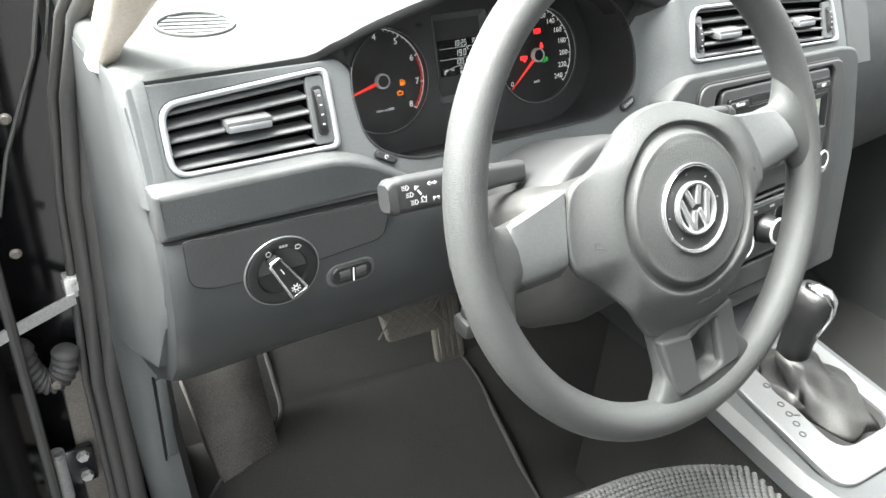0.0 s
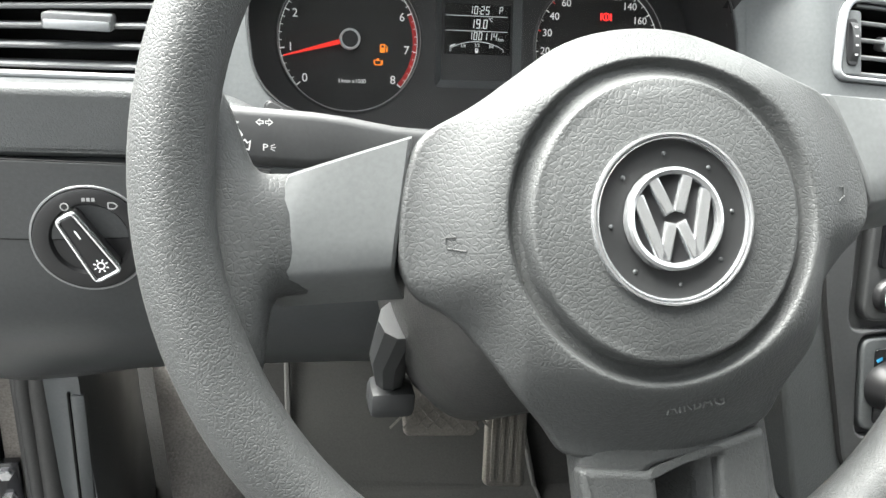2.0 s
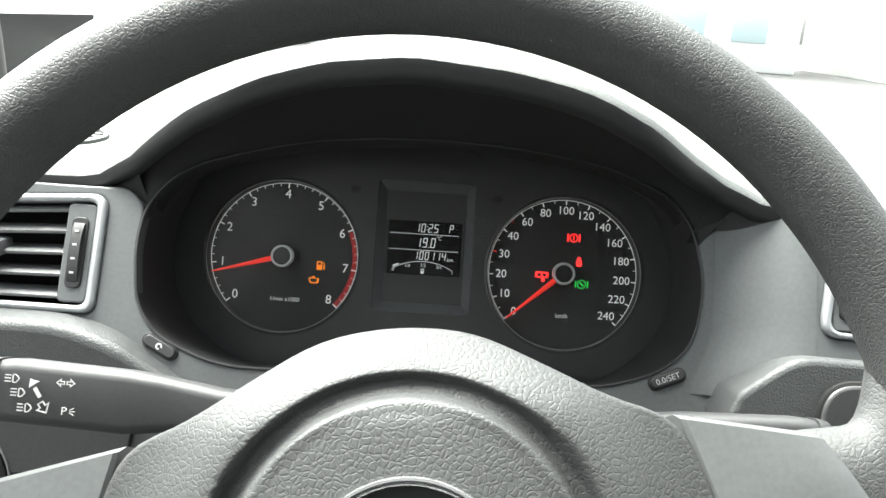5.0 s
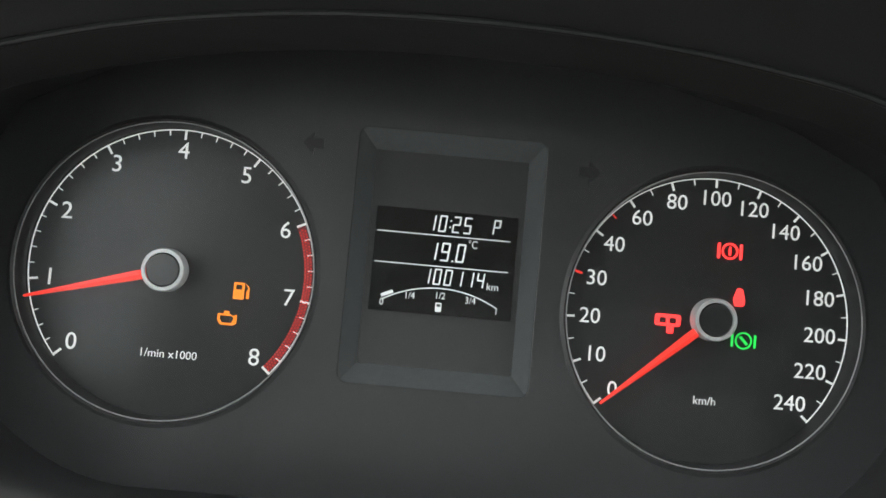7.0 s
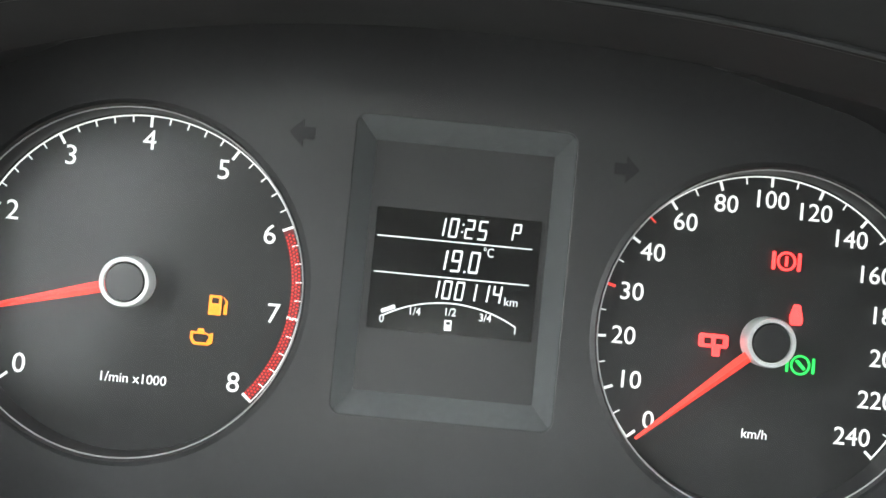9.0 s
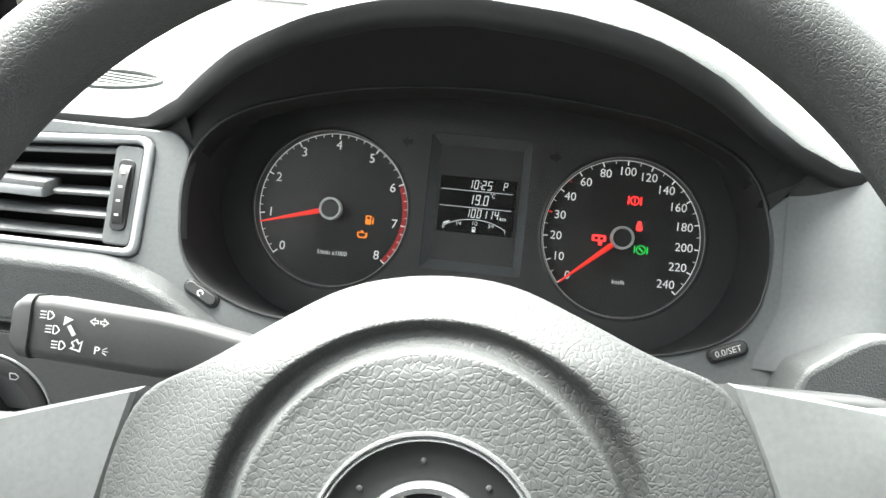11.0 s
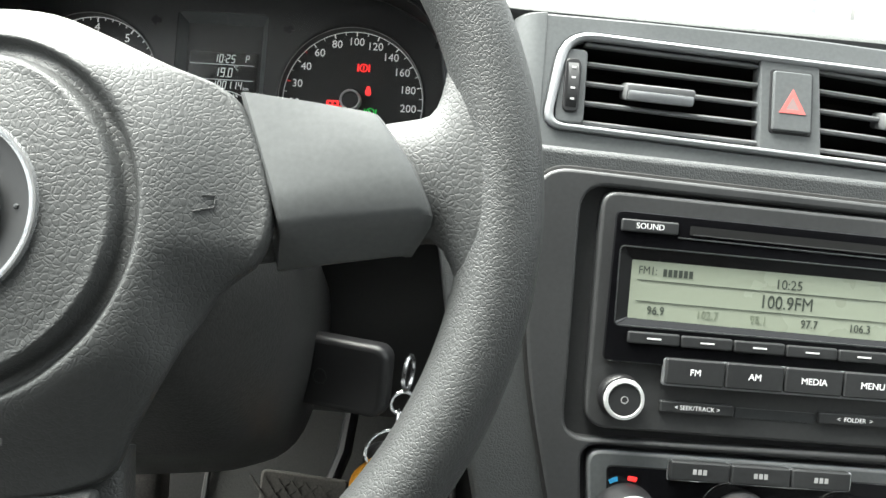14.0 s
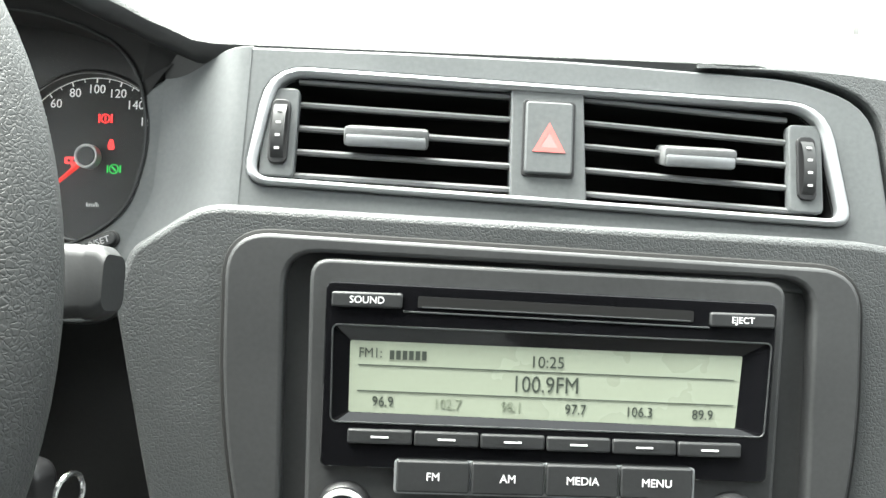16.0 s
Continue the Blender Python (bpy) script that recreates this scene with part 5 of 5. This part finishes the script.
for z, w, d in ((0.040, 0.0175, 0.0185), (0.070, 0.0180, 0.0195), (0.088, 0.0190, 0.0215), (0.105, 0.0205, 0.0240), (0.125, 0.0210, 0.0250), (0.138, 0.0195, 0.0235), (0.1445, 0.0140, 0.0180), (0.1465, 0.004, 0.006)):
    rows.append([(-0.017 + w * math.copysign(abs(math.cos(a)) ** 0.8, math.cos(a)), 0.036 + (z - 0.09) * 0.06 + d * math.copysign(abs(math.sin(a)) ** 0.8, math.sin(a)), z) for a in (2 * math.pi * k_ / 28 for k_ in range(28))])
part("knob", loft(rows, True, True), LEATHER, lev, "black leather knob", smooth=0)
rows, run = [], [(0.015, 0.076), (0.018, 0.090), (0.0215, 0.106), (0.0235, 0.121), (0.021, 0.136), (0.012, 0.1445), (-0.002, 0.1470), (-0.014, 0.1440)]
for i, (r_, z) in enumerate(run):
    (ra, za), (rb, zb) = run[max(i - 1, 0)], run[min(i + 1, 7)]
    n_ = Vector((zb - za, ra - rb)).normalized()
    wide = 0.0115 if 0 < i < 7 else 0.006
    rows.append([(-0.017 + 0.45 * (r_ + 0.005 * math.sin(a) * n_.x) + 0.89 * wide * math.cos(a), 0.036 - 0.89 * (r_ + 0.005 * math.sin(a) * n_.x) + 0.45 * wide * math.cos(a), z + 0.005 * math.sin(a) * n_.y) for a in (2 * math.pi * k_ / 16 for k_ in range(16))])
part("knob_trim", loft(rows, True, True), CHROME, lev, "chrome trim over the top", smooth=0)

seat = thing("driver_seat", "driver's seat in dark grey tufted cloth", "seat")
rows = []
for i in range(17):
    f = i / 16
    y = 0.242 - 0.72 * f
    row = []
    for j in range(25):
        g = -1 + j / 12
        x = -0.026 + 0.232 * g
        front = 0.16 * smoothstep(0.10, 0.0, f)
        z = 0.625 - 0.02 * f - front * 0.55 + 0.012 * abs(g) ** 3 - 0.10 * smoothstep(0.86, 1.0, abs(g))
        row.append((x, y - 0.105 * abs(g) ** 3 * (1 - f), z))
    rows.append(row)
part("cushion", loft(rows + [[(x, y, 0.40) for x, y, z in rows[-1]], [(x, y, 0.40) for x, y, z in rows[0]]], False, False, True), CLOTH, seat, "dark grey cloth cushion", smooth=0)
verts, faces = [], []
for i in range(52):
    for j in range(72):
        g, f = -0.85 + 1.70 * (j + 0.5 * (i % 2)) / 72, 0.004 + 0.42 * i / 52
        x, y = -0.026 + 0.232 * g, 0.242 - 0.72 * f - 0.105 * abs(g) ** 3 * (1 - f)
        z = 0.625 - 0.02 * f - 0.088 * smoothstep(0.10, 0.0, f) + 0.012 * abs(g) ** 3
        n0 = len(verts)
        lean = 0.6 if f < 0.09 else 0.0
        for r_, h_ in ((1.0, -0.0004), (0.62, 0.0011)):
            verts += [(x + 0.0033 * r_ * math.cos(a), y + 0.0030 * r_ * math.sin(a) - lean * h_, z + h_ - lean * 0.0030 * r_ * math.sin(a)) for a in (math.pi * (2 * k_ + 1) / 6 for k_ in range(6))]
        faces += [(n0 + k_, n0 + (k_ + 1) % 6, n0 + 6 + (k_ + 1) % 6, n0 + 6 + k_) for k_ in range(6)] + [tuple(range(n0 + 6, n0 + 12))]
bm = bpy.data.meshes.new("tufts")
bm.from_pydata(verts, [], faces)
tagged(part("weave_relief", bm, KNIT, seat, "raised grey tufts in the cloth", smooth=0), kind="stuff")
part("backrest", loft([[(0.02 + 0.25 * a, y, z) for a, b in ((-1, 0), (-0.9, 1), (0.9, 1), (1, 0)) for y, z in [(y0 - 0.05 + 0.05 * b, z0)]] + [(0.27, y0 - 0.12, z0), (-0.23, y0 - 0.12, z0)] for y0, z0 in ((-0.50, 0.60), (-0.58, 0.9), (-0.66, 1.15), (-0.70, 1.25))], True, True), CLOTH, seat, "cloth backrest")

# ---- keys in the ignition ----
key = thing("car_key", "black folding car key in the ignition with chrome ring", "key", plane(0.1250, 0.2970, 0.8545, 10, -17, 2))
part("fob", plate([rr(-0.029, -0.022, 0.030, 0.0185, 0.008)], 0.015, 0.004, 0.006, 3), BLACK, key, "black key fob")
part("release_button", lathe([(0.0, 0.009), (0.0035, 0.0085), (0.004, 0.004)], 20), CHROME, key, "chrome button", off(-0.0225, 0.0140, 0))
part("badge_mark", plate([circle(0.0045, 20), circle(0.0036, 20)], 0.0003), DARK, key, "", off(-0.009, -0.004, 0.0062))
ring = thing("key_ring", "chrome split rings with a small orange tag", "key ring", plane(0.1580, 0.2880, 0.853, 0, 20) @ Matrix.Scale(1.12, 4))
part("ring", torus(0.0085, 0.0012, 32, 8), CHROME, ring, "", off(0.006, 0.006, 0) @ Matrix.Rotation(radians(60), 4, "Y"))
part("link", torus(0.006, 0.0010, 24, 6), CHROME, ring, "", off(0.004, -0.010, 0))
part("link", torus(0.006, 0.0010, 24, 6), CHROME, ring, "", off(0.002, -0.020, 0) @ Matrix.Rotation(radians(70), 4, "Y"))
part("ring", torus(0.0115, 0.0009, 32, 6), CHROME, ring, "", off(-0.002, -0.036, 0))
part("tag", plate([rp([(-0.016, 0.006), (-0.002, 0.016), (0.010, 0.010), (0.016, -0.010), (0.010, -0.030), (-0.018, -0.026)], 0.006), circle(0.003, 16, -0.002, 0.008)], 0.004, 0.001, 0.002), ORANGE, ring, "orange tag", off(-0.003, -0.054, 0) @ Matrix.Scale(1.1, 4))
fob = thing("key_fob", "black remote fob hanging on the key ring", "key fob", plane(0.160, 0.297, 0.788, 5, 20, 10))
part("shell", plate([rr(-0.016, -0.03, 0.016, 0.022, 0.010)], 0.012, 0.004, 0, 3), BLACK, fob)

# ---- door opening ----
jamb = thing("door_frame", "driver's door opening with grey side trim and rubber seal", "door frame", kind="structure")
rows = []
for y, x, zt, zb in ((0.362, -0.3440, 0.935, 0.838), (0.372, -0.3485, 0.960, 0.826), (0.40, -0.3525, 1.020, 0.765), (0.45, -0.354, 1.026, 0.742), (0.50, -0.355, 1.026, 0.718), (0.55, -0.3565, 1.026, 0.700), (0.585, -0.358, 1.03, 0.692), (0.60, -0.352, 1.03, 0.690)):
    rows.append([(x + 0.003, y, zt), (x + 0.001, y, 0.92), (x - 0.004, y, 0.78 if zb < 0.77 else zb + 0.02), (x - 0.008 * smoothstep(0.80, 0.67, zb), y, zb), (x + 0.010, y, zb), (x + 0.014, y, zt)])
part("side_trim", loft(rows, True, True), SATIN, jamb, "smooth grey dash end trim", Matrix.Translation((-0.005, 0, 0)), 50)
rows = [[(x + 0.02 * smoothstep(0.6, 0.36, z), y, z) for x, y in ((-0.374, 0.605), (-0.366, 0.577), (-0.350, 0.566), (-0.330, 0.562), (-0.318, 0.590), (-0.312, 0.66), (-0.312, 0.74), (-0.374, 0.74))] for z in (0.697, 0.692, 0.50, 0.34)]
part("kick_panel", loft(rows, True, True), SATIN, jamb, "smooth grey kick panel", smooth=40)
part("pull", box(-0.337, 0.5595, 0.490, -0.323, 0.64, 0.618, 0.004), SATIN, jamb, "grey bonnet release pull")
part("pull_gap", box(-0.3395, 0.5605, 0.486, -0.3372, 0.64, 0.620, 0.0008), HOLE, jamb, "dark gap beside the pull")
for dx, dy, r_, lab in ((0.0, 0.0, 0.0105, "grey rubber door seal"), (-0.0165, 0.004, 0.0085, "outer grey rubber seal"), (-0.028, 0.018, 0.005, "thin body seal")):
    part("weatherstrip", tube([(x + dx, y + dy, z) for x, y, z in ((-0.285, 0.44, 1.20), (-0.312, 0.51, 1.11), (-0.335, 0.56, 1.045), (-0.351, 0.590, 0.96), (-0.3625, 0.600, 0.85), (-0.369, 0.603, 0.72), (-0.375, 0.605, 0.60), (-0.374, 0.605, 0.46), (-0.372, 0.605, 0.34))], r_, 12), SEAL, jamb, lab)
part("pillar", loft([[(x, y, z) for x, y in ((-0.375, 0.628), (-0.43, 0.650), (-0.50, 0.68), (-0.50, 0.80), (-0.36, 0.80))] for z in (0.25, 0.6, 0.9, 1.12)], True, True), DOORIN, jamb, "black painted hinge pillar")
part("pillar_face", box(-0.430, 0.640, 0.30, -0.402, 0.652, 0.62, 0.003), JAMB, jamb, "dusty primed strip")
part("sill", box(-0.46, -0.8, 0.26, -0.37, 0.66, 0.33, 0.012), BODY, jamb, "black painted sill")
part("a_pillar", loft([[(x + w * dx, y + dy, z) for dx, dy in ((-1, 0.020), (-1.1, -0.005), (-0.5, -0.018), (0.5, -0.018), (1.1, -0.002), (1, 0.03))] for x, y, z, w in ((-0.3525, 0.475, 1.028, 0.010), (-0.348, 0.452, 1.055, 0.011), (-0.335, 0.410, 1.10, 0.020), (-0.325, 0.33, 1.165, 0.024), (-0.32, 0.12, 1.29, 0.025), (-0.315, -0.10, 1.42, 0.025))], True, True), BEIGE, jamb, "beige windscreen pillar trim", smooth=60)
cs = thing("door_check_strap", "bright steel door check strap bolted to the pillar", "door strap", Matrix.Translation((-0.392, 0.612, 0.735)))
part("arm", loft([[(-0.005 - 0.10 * f, -0.003 - 0.03 * f, -0.012 - 0.014 * f + b) for b in (0.007, -0.007)] + [(-0.005 - 0.10 * f, 0.001 - 0.03 * f, -0.012 - 0.014 * f + b) for b in (-0.007, 0.007)] for f in (0, 0.5, 1)], True, True), STEEL, cs, "bright steel arm")
part("bracket", box(-0.014, -0.002, -0.012, 0.006, 0.018, 0.014, 0.003), STEEL, cs)
part("bolt", lathe([(0, 0.004), (0.006, 0.004), (0.007, 0)], 6), STEEL, cs, "", Matrix.Translation((0.0, -0.004, 0.006)) @ Matrix.Rotation(radians(90), 4, "X"))
door = thing("driver_door", "open black car door seen from its hinge edge", "car door")
part("shell", loft([[(x, y, z) for x, y in ((-0.455, 0.70), (-0.470, 0.60), (-0.62, 0.42), (-1.10, -0.05), (-1.16, 0.02), (-0.66, 0.52), (-0.52, 0.72))] for z in (0.32, 0.36, 0.9, 1.20)], True, True), DOORIN, door, "black painted shell")
part("edge_line", tube([(-0.356, 0.655, 1.06), (-0.377, 0.66, 0.965), (-0.395, 0.66, 0.921), (-0.405, 0.66, 0.88), (-0.408, 0.66, 0.801), (-0.406, 0.66, 0.751)], 0.0016, 6), STEEL, door, "bright folded metal edge")
part("edge_line", tube([(-0.372, 0.62, 1.06), (-0.388, 0.62, 0.995), (-0.411, 0.62, 0.943), (-0.43, 0.62, 0.9), (-0.45, 0.61, 0.84)], 0.0022, 6), SEAL, door, "rubber edge")
for x, y, z in ((-0.425, 0.60, 0.945), (-0.444, 0.60, 0.80), (-0.436, 0.60, 0.62)):
    part("bolt", lathe([(0, 0.003), (0.0035, 0.003), (0.0045, 0.001), (0.006, 0)], 14), JAMB, door, "steel bolt", Matrix.Translation((x, y, z)) @ Matrix.Rotation(radians(90), 4, "X"))
part("edge_seal", tube([(-0.468, 0.585, 1.05), (-0.466, 0.59, 0.8), (-0.466, 0.59, 0.5), (-0.468, 0.59, 0.35)], 0.006, 8), SEAL, door)
bel = thing("cable_bellows", "ribbed black rubber cable boot between pillar and door", "cable boot")
rows = []
for i in range(57):
    f = i / 56
    a = math.pi * (0.05 + 0.95 * f)
    r = 0.0115 + (0.0, 0.0030, 0.0045, 0.0030)[i % 4]
    c = Vector((-0.418 - 0.046 * (1 - math.cos(a)) / 2, 0.618 - 0.004 * f, 0.668 - 0.058 * math.sin(a) ** 0.8 + 0.012 * f))
    d = Vector((-math.sin(a) * 0.5 - 0.05, 0, -math.cos(a))).normalized()
    s_ = d.cross(Vector((0, 1, 0))).normalized()
    rows.append([c + r * (math.cos(2 * math.pi * k_ / 14) * s_ + math.sin(2 * math.pi * k_ / 14) * Vector((0, 1, 0))) for k_ in range(14)])
part("boot", loft(rows, True, True), SEAL, bel, smooth=0)
hg = thing("hinge_bracket", "black steel lower door hinge with bolts", "hinge", Matrix.Translation((-0.432, 0.64, 0.46)))
part("leaf", box(-0.03, -0.012, -0.03, 0.02, 0.0, 0.03, 0.004), BODY, hg)
part("pin", tube([(-0.022, -0.016, -0.04), (-0.022, -0.016, 0.04)], 0.009, 12), STEEL, hg, "worn steel pin")
for z in (-0.016, 0.018):
    part("bolt", lathe([(0, 0.006), (0.007, 0.006), (0.008, 0)], 6), STEEL, hg, "", Matrix.Translation((0.006, -0.012, z)) @ Matrix.Rotation(radians(90), 4, "X"))
# side defroster outlet on the dash top
df = thing("defroster_outlet", "oval black side defroster outlet with slats", "air vent", Matrix.Translation((-0.2635, 0.506, top_z(-0.2635, 0.506) + 0.001)) @ Matrix.Rotation(radians(-14), 4, "Z") @ Matrix.Rotation(radians(4), 4, "X"))
oval = [(0.032 * math.cos(a), 0.027 * math.sin(a)) for a in (2 * math.pi * k_ / 40 for k_ in range(40))]
part("rim", plate([[(x * 1.12, y * 1.14) for x, y in oval], oval], 0.004, 0.001, 0.002), TOPPAD, df)
part("hole", plate([oval], 0.001, 0, -0.0030), HOLE, df, "black opening")
for k_ in range(-2, 3):
    w = 0.031 * math.sqrt(max(1 - (k_ * 0.0088 / 0.027) ** 2, 0.05))
    part("slat", box(-w, -0.0009, -0.004, w, 0.0009, 0.0004, 0.0004, 1), SATIN, df, "", off(0, k_ * 0.0088, 0))

# ---- shell of the car and the surroundings ----
tagged(part("ceiling", loft([[(x, y, z) for x, z in ((-0.36, 1.41), (0.0, 1.45), (0.4, 1.46), (0.8, 1.45), (1.10, 1.41), (1.10, 1.46), (-0.36, 1.46))] for y in (-1.5, -0.5, -0.12)], True, True), LINER), "grey fabric headliner", "headliner", kind="structure")
# plain unseen wall, added to shut out light from behind
tagged(part("wall_rear", box(-0.5, -1.56, 0.25, 1.25, -1.5, 1.45, 0.01), CLOTH), "unseen dark wall added to close the cabin's rear", "wall", kind="structure")
# unseen; its rear part reaches the roof to hold back window light
tagged(part("wall_side", loft([[(x, y, z) for y, z in ((-1.5, 0.25), (0.95, 0.25), (0.95, 1.04), (-0.36, 1.04), (-0.42, 1.43), (-1.5, 1.43))] for x in (1.08, 1.14)], True, True), PAD), "unseen dark passenger door panel, raised at the rear to block light", "door panel", kind="structure")
# unseen wall added behind the door opening to cut daylight from the rear
tagged(part("wall_side", loft([[(x, y, z) for y, z in ((-1.5, 0.25), (-0.46, 0.25), (-0.44, 1.0), (-0.49, 1.42), (-1.5, 1.42))] for x in (-0.42, -0.36)], True, True), PAD), "unseen dark pillar and rear door wall, added to block light", "door panel", kind="structure")
ws = tagged(part("windscreen", loft([[(x, y, z) for x in (-0.36, 0.0, 0.37, 0.74, 1.10)] for y, z in ((1.03, 1.065), (-0.12, 1.425))]), glass), "clear windscreen glass", "windscreen", kind="structure")
ws.visible_shadow = False
gbm = bmesh.new()
bmesh.ops.create_grid(gbm, x_segments=2, y_segments=2, size=400)
tagged(part("ground", gbm, ASPHALT, m=Matrix.Translation((0, 0, 0.0))), "grey asphalt yard around the car", "ground", kind="structure")
for x, y, w, h in ((-6, 26, 9, 5.5), (6, 30, 12, 7.0), (20, 28, 11, 6.0)):
    bd = thing("building", "pale rendered building behind the windscreen", "building", Matrix.Translation((x, y, 0)), "buildings across the yard")
    part("wall", box(-w / 2, 0, 0, w / 2, 8, h, 0.05), FACADE, bd)
    part("roof", box(-w / 2 - 0.3, -0.3, h, w / 2 + 0.3, 8.3, h + 0.3, 0.04), FACADE, bd)
    for i in range(int(w / 2.2)):
        for z in (1.6, 4.0):
            part("window", box(-0.6, -0.06, -0.6, 0.6, 0.02, 0.6, 0.02), PANE, bd, "", Matrix.Translation((-w / 2 + 1.4 + 2.2 * i, 0, z)))
